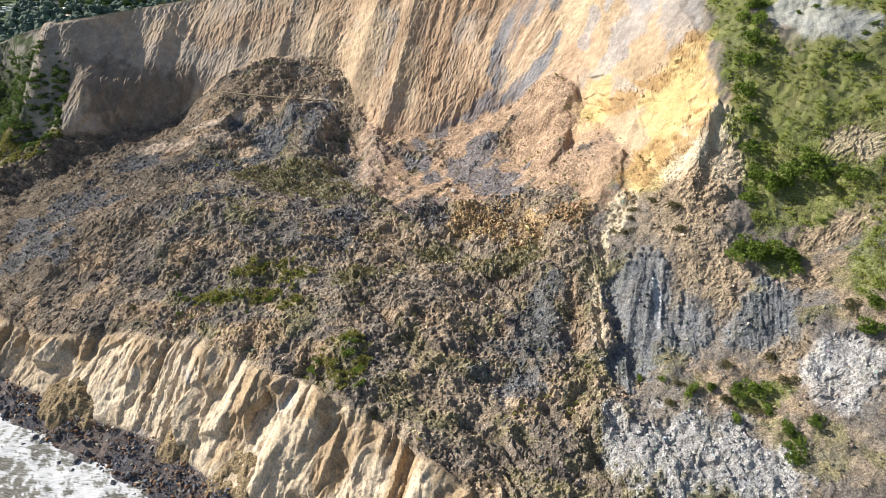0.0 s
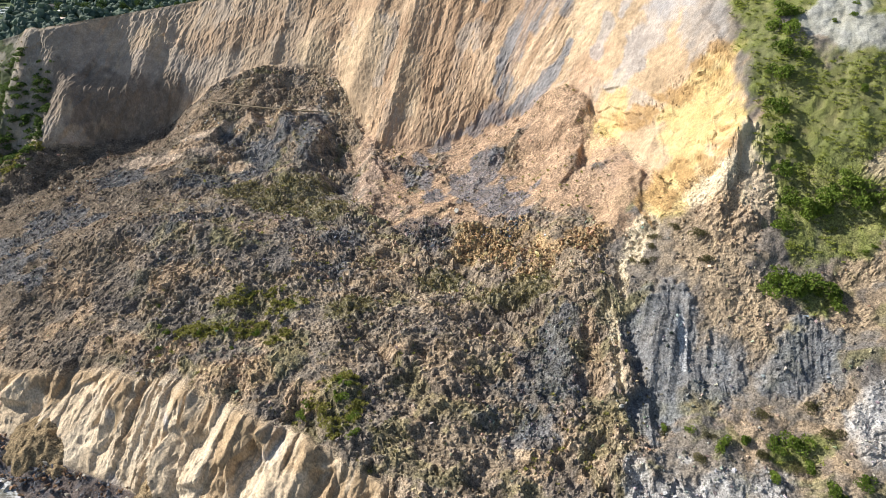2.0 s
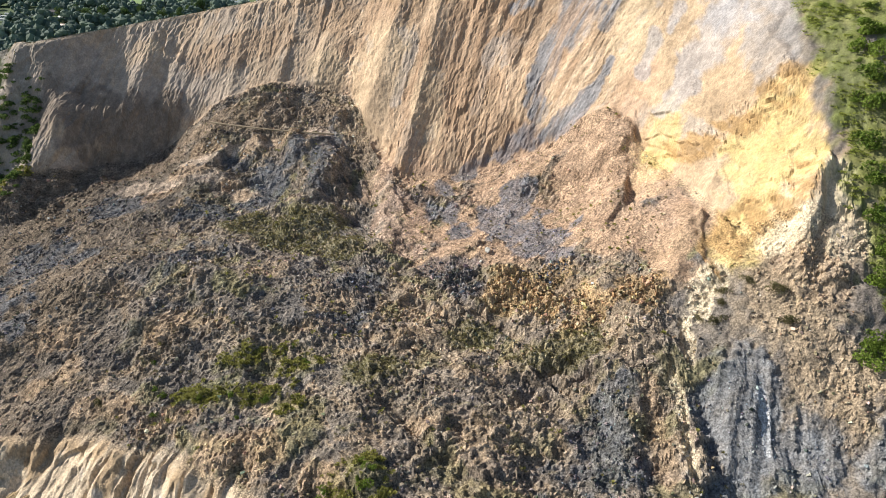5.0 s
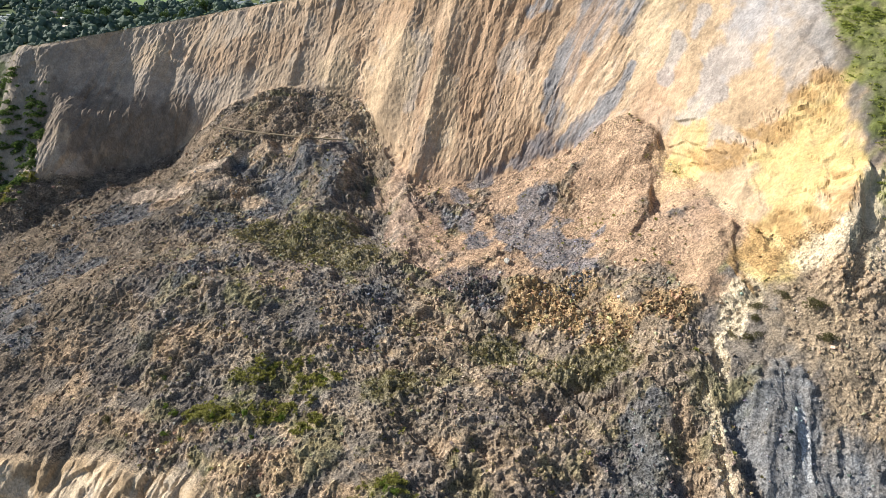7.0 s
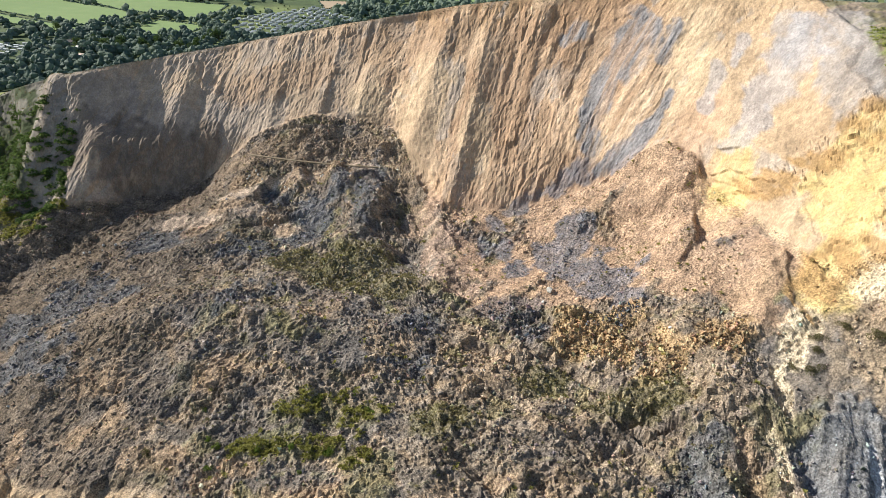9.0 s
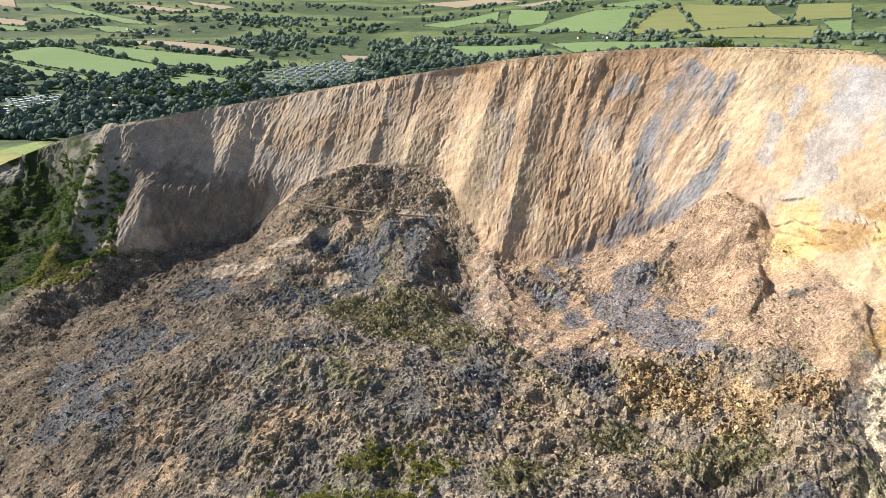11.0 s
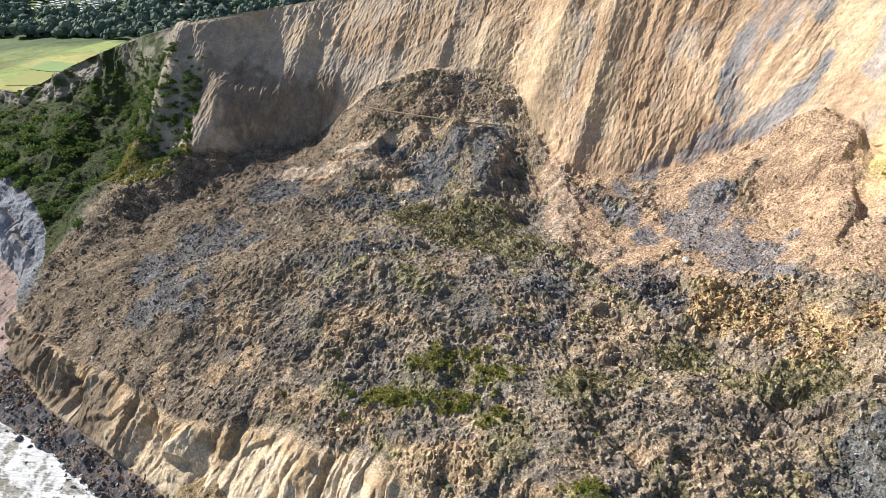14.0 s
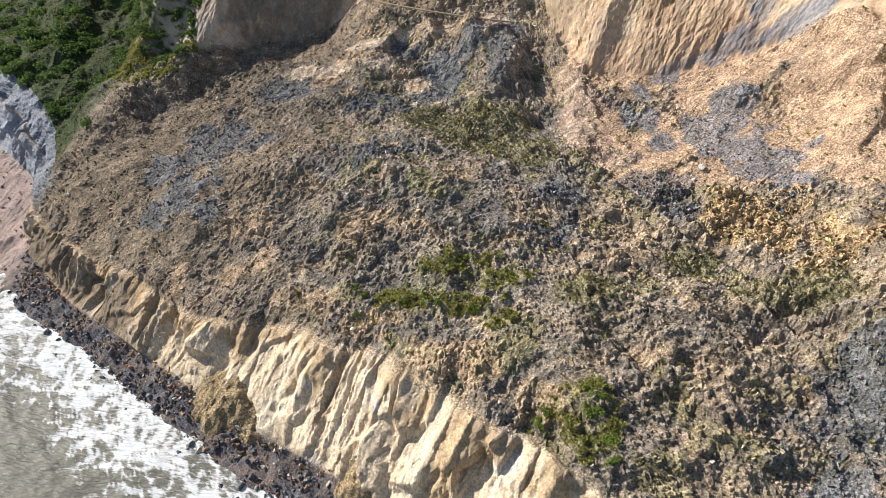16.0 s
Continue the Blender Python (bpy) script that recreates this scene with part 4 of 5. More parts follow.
def sample_cells(rng, n, weight):
    """Picks n cells of the land by a weight per place, and a spot in each: rows and columns."""
    area = np.abs(np.gradient(LX, axis=1)) * np.abs(np.gradient(LY, axis=0))
    w = (weight * area).ravel()
    flat = np.searchsorted(np.cumsum(w), rng.rand(n) * w.sum())
    return np.unravel_index(np.clip(flat, 0, w.size - 1), LX.shape)


# ---- rubble ----
M_STONE = earth("broken stone", 2.0, 0.6, 0.2, (1, 1, 1), 0.5)
ROCKS = [rock_shape(s, 8, 0.7) for s in range(8)]
rng = np.random.RandomState(5)
on_slide = m_debris * (1 - m_bare)
lots = on_slide * (0.35 + 1.6 * step(-0.2, 0.5, fbm(X / 9 + 5, Y / 9, 3))) * (1 - 0.75 * m_talus)
lots *= 1 - 0.75 * m_bald
lots += 4.5 * oval(ORANGE_STONES, X, Y) * on_slide + 3.5 * oval(DARK_STONES, X, Y) * on_slide + 1.0 * oval(SHALE, X, Y) * on_slide
lots += 0.9 * m_bare * (V < 8) * (1 - 0.7 * slate) + 0.5 * (X > 50) * (X < 115) * (V > 2) * (V < 8) * (1 - m_green) + 0.9 * m_talus * on_slide + 3.2 * oval(TALUS_GREY[:8], X, Y, 1.0) * on_slide
r, c = sample_cells(rng, 70000, lots)
sizes = 0.2 + 0.32 * rng.pareto(2.3, len(r)).clip(0, 4.2)
sizes *= (1 - 0.4 * m_talus[r, c]) * (1 + 0.35 * np.maximum(oval(ORANGE_STONES, X, Y), oval(DARK_STONES, X, Y))[r, c])
tone = (0.42 + 1.75 * rng.rand(len(r)) ** 1.9)[:, None] * (1 + 0.12 * rng.normal(size=(len(r), 3)) * np.array((1, 0.3, 1)))
tone *= (1 - 0.2 * oval(ORANGE_STONES, X, Y)[r, c])[:, None]
stone_col = (COL[r, c] * tone).clip(0.03, 0.62)
slaty = (oval(TALUS_GREY[:8], X, Y, 1.2)[r, c] * rng.rand(len(r)) > 0.28)[:, None]
stone_col = np.where(slaty, np.array((0.125, 0.135, 0.16)) * tone, stone_col)
spots = np.stack([LX[r, c] + rng.uniform(-0.3, 0.3, len(r)), LY[r, c] + rng.uniform(-0.3, 0.3, len(r)), LZ[r, c] + 0.12 * sizes], -1)
v, f, cl = strew(ROCKS, spots, sizes, stone_col, rng)
tagged(new("rubble", raw_mesh("rubble", v, f, M_STONE, cl)), "angular stones and clods strewn over the slide", "rubble", kind="stuff")

# shingle and cobbles along the foot of the sea cliff
wet = m_beach * step(0.05, 0.35, V) * (X < -40) * (X > -330) * (0.04 + 1.0 * step(-243, -235, X))
wet *= 0.25 + step(-0.15, 0.25, fbm(X / 7 + 3, Y / 5, 3))
r, c = sample_cells(rng, 9500, wet + 1e-9)
sizes = 0.2 + 0.42 * rng.pareto(1.8, len(r)).clip(0, 4.5)
tone = rng.rand(len(r))[:, None]
cob = np.where(tone < 0.45, np.array((0.135, 0.142, 0.16)), np.where(tone < 0.85, np.array((0.26, 0.165, 0.105)), np.array((0.34, 0.31, 0.26)))) * (0.7 + 0.6 * rng.rand(len(r)))[:, None]
spots = np.stack([LX[r, c] + rng.uniform(-1.2, 1.2, len(r)), LY[r, c] + rng.uniform(-1.2, 1.2, len(r)), LZ[r, c] + 0.1 * sizes], -1)
v, f, cl = strew(ROCKS, spots, sizes, cob, rng)
tagged(new("cobbles", raw_mesh("cobbles", v, f, M_STONE, cl)), "dark wet cobbles and stones along the beach", "stones", kind="stuff")


# ---- boulders ----
def boulder_mesh(seed, colour):
    v, f = rock_shape(seed, 26, 0.72)
    rr = np.random.RandomState(seed)
    tint = np.array(colour) * (0.85 + 0.3 * rr.rand(len(v)))[:, None]
    return raw_mesh("boulder", v, f, M_STONE, tint)


SAND_BOULDERS = [boulder_mesh(100 + s, (0.47, 0.33, 0.19)) for s in range(4)]
DARK_BOULDERS = [boulder_mesh(120 + s, (0.10, 0.105, 0.115)) for s in range(4)]
PALE_BOULDERS = [boulder_mesh(140 + s, (0.45, 0.44, 0.40)) for s in range(4)]


def boulder(mesh, x, y, size, label, group):
    ob = new("boulder", mesh)
    ob.location = (x, y, height(x, y) + 0.22 * size)
    ob.rotation_euler = (rng.uniform(0, 6), rng.uniform(0, 6), rng.uniform(0, 6))
    ob.scale = (size, size * rng.uniform(0.8, 1.1), size * rng.uniform(0.7, 1.0))
    return tagged(ob, label, "boulder", group)


for spots, count, meshes, label, group, low, high in (
        (ORANGE_STONES, 70, SAND_BOULDERS, "sandy orange boulder lying among fallen stones", "sandy boulders", 0.6, 1.6),
        (DARK_STONES, 30, DARK_BOULDERS, "dark grey angular boulder in the rubble", "dark boulders", 0.6, 1.7),
        (TAN_EARTH[5:11], 20, PALE_BOULDERS, "pale boulder resting on bare earth", "pale boulders", 0.7, 1.6),
        (LEFT_BROWN, 26, PALE_BOULDERS, "pale boulder resting on brown rubble", "pale boulders", 0.6, 2.0)):
    for n in range(count):
        cx, cy, rx, ry = spots[rng.randint(len(spots))]
        a, d = rng.uniform(0, 6.28), math.sqrt(rng.rand())
        boulder(meshes[n % 4], cx + rx * d * math.cos(a), cy + ry * d * math.sin(a), rng.uniform(low, high), label, group)
for n, (x, y, size) in enumerate(((51, 152, 1.6), (53, 151, 1.2), (50, 154, 0.9), (55, 150, 1.1), (52.5, 153.5, 0.8), (57, 149, 0.9), (62, 146, 1.0), (66, 144, 0.8), (71, 141, 0.9), (84, 143, 1.1),
                                  (86, 141, 0.8), (76, 142, 1.0), (79, 139, 0.7), (4.5, 242, 2.6), (-8, 238, 1.4), (2, 238, 1.2))):
    boulder(PALE_BOULDERS[n % 4], x, y, size, "pale grey boulder fallen on the rubble", "pale boulders")
for n in range(60):
    x = rng.uniform(-238, -70)
    y0, y1 = np.interp(x, COLS, LY[0]), np.interp(x, COLS, line_y[1])
    boulder(DARK_BOULDERS[n % 4] if n % 5 else PALE_BOULDERS[n % 4], x, y0 + (y1 - y0) * rng.uniform(-0.25, 0.8), rng.uniform(1.1, 3.2), "wet dark boulder on the shingle at the surf", "beach boulders")

# ---- fallen pole across the slipped block ----
M_POLE, nodes, links, bsdf = material("weathered timber", 0.85, 0.2)
bsdf.inputs["Base Color"].default_value = (0.36, 0.29, 0.19, 1)
grain = nodes.new("ShaderNodeTexNoise")
grain.inputs["Scale"].default_value = 9
dark = nodes.new("ShaderNodeMix")
dark.data_type = "RGBA"
dark.inputs["A"].default_value, dark.inputs["B"].default_value = (0.22, 0.17, 0.11, 1), (0.46, 0.38, 0.26, 1)
links.new(grain.outputs["Fac"], dark.inputs["Factor"])
links.new(dark.outputs["Result"], bsdf.inputs["Base Color"])
bm = bmesh.new()
rail = []
for k in range(15):
    x = -122 + 60 * k / 14
    rail.append(Vector((x, 327.5 - 12.5 * (1 - (1 - k / 14) ** 1.6), 0)))
lie = sorted(height(p.x, p.y) - (height(rail[0].x, rail[0].y) * (1 - k / 14) + height(rail[-1].x, rail[-1].y) * k / 14) for k, p in enumerate(rail))
ends = height(rail[0].x, rail[0].y), height(rail[-1].x, rail[-1].y)
for k, p in enumerate(rail):
    p.z = ends[0] * (1 - k / 14) + ends[1] * k / 14 + lie[12] + 0.4
rings = []
for k, p in enumerate(rail):
    way = rail[min(k + 1, 14)] - rail[max(k - 1, 0)]
    turn = way.to_track_quat("Z", "Y").to_matrix()
    rings.append([bm.verts.new(p + turn @ Vector((0.34 * math.cos(q * math.tau / 8), 0.34 * math.sin(q * math.tau / 8), 0))) for q in range(8)])
for low, high in zip(rings[:-1], rings[1:]):
    for q in range(8):
        bm.faces.new((low[q], low[(q + 1) % 8], high[(q + 1) % 8], high[q]))
bm.faces.new(rings[0][::-1]), bm.faces.new(rings[-1])
me = bpy.data.meshes.new("fallen_fence_rail")
bm.to_mesh(me)
bm.free()
me.materials.append(M_POLE)
tagged(new("fallen_fence_rail", me), "long weathered rail lying across the slipped block", "rail")


# ---- plants ----
def leafy(name, dark, light, size=1.2):
    m, nodes, links, bsdf = material(name, 0.75, 0.2)
    at = nodes.new("ShaderNodeAttribute")
    at.attribute_name = "soil"
    info = nodes.new("ShaderNodeObjectInfo")
    geo = nodes.new("ShaderNodeNewGeometry")
    mix = nodes.new("ShaderNodeMix")
    mix.data_type = "RGBA"
    mix.inputs["A"].default_value, mix.inputs["B"].default_value = (*dark, 1), (*light, 1)
    add = nodes.new("ShaderNodeMath")
    add.operation = "ADD"
    add.use_clamp = True
    half = nodes.new("ShaderNodeMath")
    half.operation = "MULTIPLY_ADD"
    half.inputs[1].default_value, half.inputs[2].default_value = 0.5, -0.25
    links.new(info.outputs["Random"], half.inputs[0])
    links.new(geo.outputs["Random Per Island"], add.inputs[0])
    links.new(half.outputs["Value"], add.inputs[1])
    links.new(add.outputs["Value"], mix.inputs["Factor"])
    links.new(mix.outputs["Result"], bsdf.inputs["Base Color"])
    glow = nodes.new("ShaderNodeBsdfTranslucent")
    links.new(mix.outputs["Result"], glow.inputs["Color"])
    both = nodes.new("ShaderNodeMixShader")
    both.inputs["Fac"].default_value = 0.4
    links.new(bsdf.outputs["BSDF"], both.inputs[1])
    links.new(glow.outputs["BSDF"], both.inputs[2])
    links.new(both.outputs["Shader"], nodes["Material Output"].inputs["Surface"])
    return m


M_LEAF = leafy("shrub leaves", (0.075, 0.125, 0.02), (0.23, 0.31, 0.055))
M_LEAF_DRY = leafy("dry scrub leaves", (0.075, 0.075, 0.03), (0.20, 0.18, 0.09))
M_GRASS = leafy("rough grass", (0.19, 0.195, 0.045), (0.38, 0.36, 0.11))
M_GRASS_DRY = leafy("dry grass", (0.12, 0.11, 0.045), (0.27, 0.24, 0.11))
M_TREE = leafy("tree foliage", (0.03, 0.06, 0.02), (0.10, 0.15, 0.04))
# blue, lightened leaf colours: distance haze is mixed into the base colour
M_FARTREE_HAZED = leafy("distant foliage with haze tint", (0.11, 0.165, 0.135), (0.26, 0.325, 0.235))
M_BARK, nodes, links, bsdf = material("grey bark", 0.9, 0.1)
bsdf.inputs["Base Color"].default_value = (0.10, 0.08, 0.06, 1)


def leaf_cloud(seed, count, leaf, lobes=6, tall=0.75):
    """Leaves for a crown one metre in radius: small bent leaves on the shells of a few lobes."""
    rr = np.random.RandomState(seed)
    centres = rr.normal(size=(lobes, 3)) * np.array((0.42, 0.42, 0.25)) + np.array((0, 0, 0.42 * tall))
    radii = rr.uniform(0.35, 0.62, lobes)
    k = rr.randint(lobes, size=count)
    d = rr.normal(size=(count, 3))
    d /= np.linalg.norm(d, axis=1)[:, None]
    d[:, 2] = np.abs(d[:, 2]) * np.where(rr.rand(count) < 0.8, 1, -1)
    p = centres[k] + d * (radii[k] * rr.uniform(0.7, 1.08, count))[:, None]
    p[:, 2] = np.maximum(p[:, 2] * tall, 0.02)
    turn = turned(rr, count)
    s = leaf * rr.uniform(0.6, 1.35, count)[:, None, None]
    shape = np.array([(-0.5, 0, 0.0), (0, -0.32, 0.16), (0.5, 0, 0.0), (0, 0.32, 0.16)])
    v = (np.einsum("nij,vj->nvi", turn, shape) * s + p[:, None]).reshape(-1, 3)
    base = np.arange(count)[:, None] * 4
    f = np.concatenate([base + np.array((0, 1, 2)), base + np.array((0, 2, 3))])
    return v, f


def stems(seed, high, count=7, thick=0.035):
    rr = np.random.RandomState(seed)
    bm = bmesh.new()
    for n in range(count):
        a = rr.uniform(0, 6.28)
        tip = Vector((math.cos(a) * rr.uniform(0.2, 0.7), math.sin(a) * rr.uniform(0.2, 0.7), high * rr.uniform(0.7, 1.1)))
        got = bmesh.ops.create_cone(bm, cap_ends=True, segments=6, radius1=thick, radius2=thick * 0.3, depth=tip.length + 0.1)["verts"]
        bmesh.ops.transform(bm, matrix=Matrix.Translation(tip / 2 - Vector((0, 0, 0.05))) @ tip.to_track_quat("Z", "Y").to_matrix().to_4x4(), verts=got)
    return bm


def make_bush(seed, mat, count=900, leaf=0.17, tall=0.75):
    ob = new("bush")
    part("stems", stems(seed, 0.6 * tall), M_BARK, ob)
    v, f = leaf_cloud(seed, count, leaf, 7, tall)
    leaves = new("leaves", raw_mesh("leaves", v, f, mat))
    leaves.parent = ob
    return ob


# ivy green, darkened further to carry part of the old cliff's shade
M_LEAF_DARK = leafy("dark ivy leaves with painted shade", (0.045, 0.080, 0.022), (0.155, 0.225, 0.06))
GREEN_BUSHES = [tagged(make_bush(s, M_LEAF), "dense green bush on the slope", "bush", "green bushes") for s in (1, 2, 3, 4)]
DRY_BUSHES = [tagged(make_bush(s, M_LEAF_DRY, 700, 0.15, 0.6), "low olive scrub bush on bare ground", "bush", "scrub bushes") for s in (11, 12, 13)]
used = set()


def plant(models, n, x, y, size, sink=0.1, z=None):
    """Sets a bush of that radius on the land."""
    model = models[n % len(models)]
    m = Matrix.Translation((x, y, (height(x, y) if z is None else z) - sink * size)) @ pose(0, 0, 0, 0, 0, rng.uniform(0, 360)) @ Matrix.Diagonal((size, size * rng.uniform(0.8, 1.15), size * rng.uniform(0.9, 1.25), 1))
    if model.name not in used:
        used.add(model.name)
        model.matrix_basis = m
        return model
    ob = copy_thing(model, Matrix())
    ob.matrix_basis = m
    return ob


BUSHES_SLOPE = [(120, 189, 5.5), (125, 187, 4.6), (115, 192, 4.6), (104, 195, 4.6), (101, 190, 4.0), (108, 190, 5.2), (104, 201, 4.0), (112, 190, 4.6), (130, 184, 4.2), (119, 193, 4.0),
                (95, 174, 4.0), (100, 174, 5.4), (106, 174, 5.4), (111, 169, 3.6), (127, 152, 3.5), (122, 146, 4.0), (97, 178, 3.4), (137, 180, 4.2)]
BUSHES_ARETE = [(106, 223, 4.4), (104, 215, 4.6), (104, 208, 4.4), (112, 243, 5.0), (110, 236, 4.4), (108, 229, 4.2), (113, 226, 2.6), (126, 212, 2.4), (136, 214, 3.2)]
BUSHES_LOW = [(62, 148, 1.6), (68, 145, 1.8), (80, 141, 2.2), (87, 139, 2.6), (93, 133, 2.4), (98, 124, 2.2), (75, 140, 2.6), (92, 139, 3.4), (96, 127, 3.0), (96, 121, 3.2), (84, 132, 2.6), (103, 127, 2.4)]
SCRUB = [(72, 143, 1.6), (83, 137, 2.2), (90, 134, 2.6), (100, 139, 2.4), (66, 194, 1.8), (73, 197, 2.0), (60, 193, 1.3), (67, 197, 2.2), (79, 192, 2.6), (64, 190, 2.4), (79, 185, 2.6), (86, 146, 2.2), (62, 147, 2.0), (68, 138, 2.2), (120, 153, 3.4), (51, 189, 0.9), (-114, 191, 1.9), (-97, 197, 1.4), (98, 146, 2.6)]
BUSHES_SLIDE = [(-27, 156, 2.4), (-38, 158, 1.7), (-22, 146, 2.0), (-28, 161, 1.5), (-92, 182, 1.5), (-23, 151, 2.1), (-26, 159, 1.7), (-39, 156, 1.9), (-100, 201, 1.3), (-59, 183, 1.6),
                (-70, 184, 1.8), (-50, 195, 1.4), (-79, 185, 1.5), (-92, 188, 1.2), (-29, 157, 1.0), (-65, 199, 1.3), (-55, 200, 1.2), (-95, 190, 1.0), (-66, 178, 1.1)]
n = 0
for spots in (BUSHES_SLOPE, BUSHES_ARETE, BUSHES_LOW, BUSHES_SLIDE):
    for x, y, s in spots:
        plant(GREEN_BUSHES, n, x, y, s)
        n += 1
for x, y, s in SCRUB:
    plant(DRY_BUSHES, n, x, y, s)
    n += 1
# thickets on the old cliff west of the slide, and on the green slope
hanging = (X > -315) * (X < -206) * step(7.0, 7.5, V) * (V < 10.2)
leafy_left = m_left * step(2.6, 3.2, V) * (1 - 0.95 * step(5.6, 6.8, V)) * (V < 10.5) * (X > -430) * (0.15 + step(-0.25, 0.2, fbm(X / 22, Y / 22, 3)))
r, c = sample_cells(rng, 28, m_green * (X < 160) * (V < 10.6) * (X > 98) + 1e-12)
for a, b in zip(r, c):
    plant(GREEN_BUSHES, n, LX[a, b], LY[a, b], rng.uniform(0.7, 1.8), 0.12, LZ[a, b])
    n += 1
ivy_v, ivy_f, start = [], [], 0
IVY = [leaf_cloud(60 + k, 210, 0.32, 7, 0.8) for k in range(5)]
for weight, count, low, high in ((leafy_left, 190, 2.2, 5.4), (hanging * (1 - step(8.8, 10.2, V) * 0.75), 300, 1.2, 3.0)):
    r, c = sample_cells(rng, count, weight + 1e-12)
    for k, (a, b) in enumerate(zip(r, c)):
        v, f = IVY[k % 5]
        q, size = rng.uniform(0, 6.28), rng.uniform(low, high)
        turn = np.array(((math.cos(q), -math.sin(q), 0), (math.sin(q), math.cos(q), 0), (0, 0, rng.uniform(0.7, 1.1))))
        ivy_v.append(v @ turn.T * size + np.array((LX[a, b], LY[a, b], LZ[a, b] - 0.2 * size)))
        ivy_f.append(f + start)
        start += len(v)
tagged(new("ivy_cover", raw_mesh("ivy_cover", np.concatenate(ivy_v), np.concatenate(ivy_f), M_LEAF_DARK)), "dark green ivy and scrub covering the old cliff", "shrubs", kind="stuff")


# ---- grass ----
def tufts(name, weight, count, low, high, mat, label, blades=16):
    """Domed tussocks of bent blades."""
    r, c = sample_cells(rng, count, weight + 1e-12)
    p = np.stack([LX[r, c], LY[r, c], LZ[r, c]], -1) + rng.uniform(-0.25, 0.25, (count, 3)) * np.array((1, 1, 0))
    size = rng.uniform(low, high, count)
    a = rng.uniform(0, 6.283, (count, blades))
    lean = rng.uniform(0.1, 0.98, (count, blades)) ** 0.7
    way = np.stack([np.cos(a) * lean, np.sin(a) * lean, 0.8 * np.sqrt(1 - lean ** 2) + 0.12], -1) * (size[:, None] * rng.uniform(0.7, 1.1, (count, blades)))[..., None]
    side = np.stack([-np.sin(a), np.cos(a), 0 * a], -1) * (0.16 * size)[:, None, None]
    foot = p[:, None] + 0.25 * way - np.array((0, 0, 0.08))
    bend = p[:, None] + 0.72 * way + np.array((0, 0, 0.06))
    v = np.stack([foot, bend + side, p[:, None] + way - np.array((0, 0, 0.05)), bend - side], 2).reshape(-1, 3)
    base = np.arange(count * blades)[:, None] * 4
    f = np.concatenate([base + np.array((0, 1, 3)), base + np.array((3, 1, 2))])
    tagged(new(name, raw_mesh(name, v, f, mat)), label, "grass", kind="stuff")


m_grass = oval(GRASS, X, Y, 0.7) * (V < 8.2) * step(-0.35, 0.1, fbm(X / 3.5, Y / 3.5, 2))
m_hollow = oval(HOLLOW_GREEN, X, Y) * m_debris
tufts("grass_tufts", m_grass + 0.008 * m_debris * (X > -110) * step(0.0, 0.3, fbm(X / 12, Y / 12, 3)), 2900, 0.45, 1.3, M_GRASS, "yellow green grass tussocks growing on the slide")
tufts("dry_grass_tufts", m_hollow + 0.07 * m_debris * (X > -130) * step(-0.1, 0.3, fbm(X / 9 + 50, Y / 9, 3)) + 0.2 * m_left * (V > 3) * (X > -420), 5200, 0.4, 1.0, M_GRASS_DRY, "dull olive grass tussocks on broken ground", 12)
M_BRACKEN = leafy("bracken and grass", (0.19, 0.23, 0.045), (0.39, 0.42, 0.10))
BRACKEN = [leaf_cloud(300 + k, 36, 0.42, 4, 0.45) for k in range(6)]
cover = m_green * (X < 175) * (1 - oval(GREY_CRAG, X, Y)) * (1 - oval(BARE_TAN, X, Y)) * (0.25 + step(-0.2, 0.25, fbm(X / 8, Y / 8 + Z / 8, 3)))
r, c = sample_cells(rng, 3000, cover + 1e-12)
size = rng.uniform(0.6, 1.5, len(r))
flat_turn = rng.uniform(0, 6.283, len(r))
bv, bf, start = [], [], 0
for k, (a, b) in enumerate(zip(r, c)):
    v, f = BRACKEN[k % 6]
    ca, sa = math.cos(flat_turn[k]), math.sin(flat_turn[k])
    turn = np.array(((ca, -sa, 0), (sa, ca, 0), (0, 0, 0.8)))
    bv.append(v @ turn.T * size[k] + np.array((LX[a, b], LY[a, b], LZ[a, b] - 0.15 * size[k])))
    bf.append(f + start)
    start += len(v)
tagged(new("slope_grass", raw_mesh("slope_grass", np.concatenate(bv), np.concatenate(bf), M_BRACKEN)), "rough green grass and bracken on the slope", "grass", kind="stuff")
rim_strip = (V > 10.9) * (X > -235) * (X < 100)
tufts("rim_grass", rim_strip + 0.0, 1500, 0.2, 0.5, M_GRASS_DRY, "grass hanging over the torn cliff edge", 8)

# ---- fields ----
def plain(name, low, high, size, rough=0.95):
    """A field: two colours mixed in long streaks and blotches."""
    m, nodes, links, bsdf = material(name, rough, 0.1)
    geo = nodes.new("ShaderNodeNewGeometry")
    blot = nodes.new("ShaderNodeTexNoise")
    blot.inputs["Scale"].default_value, blot.inputs["Detail"].default_value = size, 8
    links.new(geo.outputs["Position"], blot.inputs["Vector"])
    mix = nodes.new("ShaderNodeMix")
    mix.data_type = "RGBA"
    mix.inputs["A"].default_value, mix.inputs["B"].default_value = (*low, 1), (*high, 1)
    links.new(blot.outputs["Fac"], mix.inputs["Factor"])
    links.new(mix.outputs["Result"], bsdf.inputs["Base Color"])
    return m


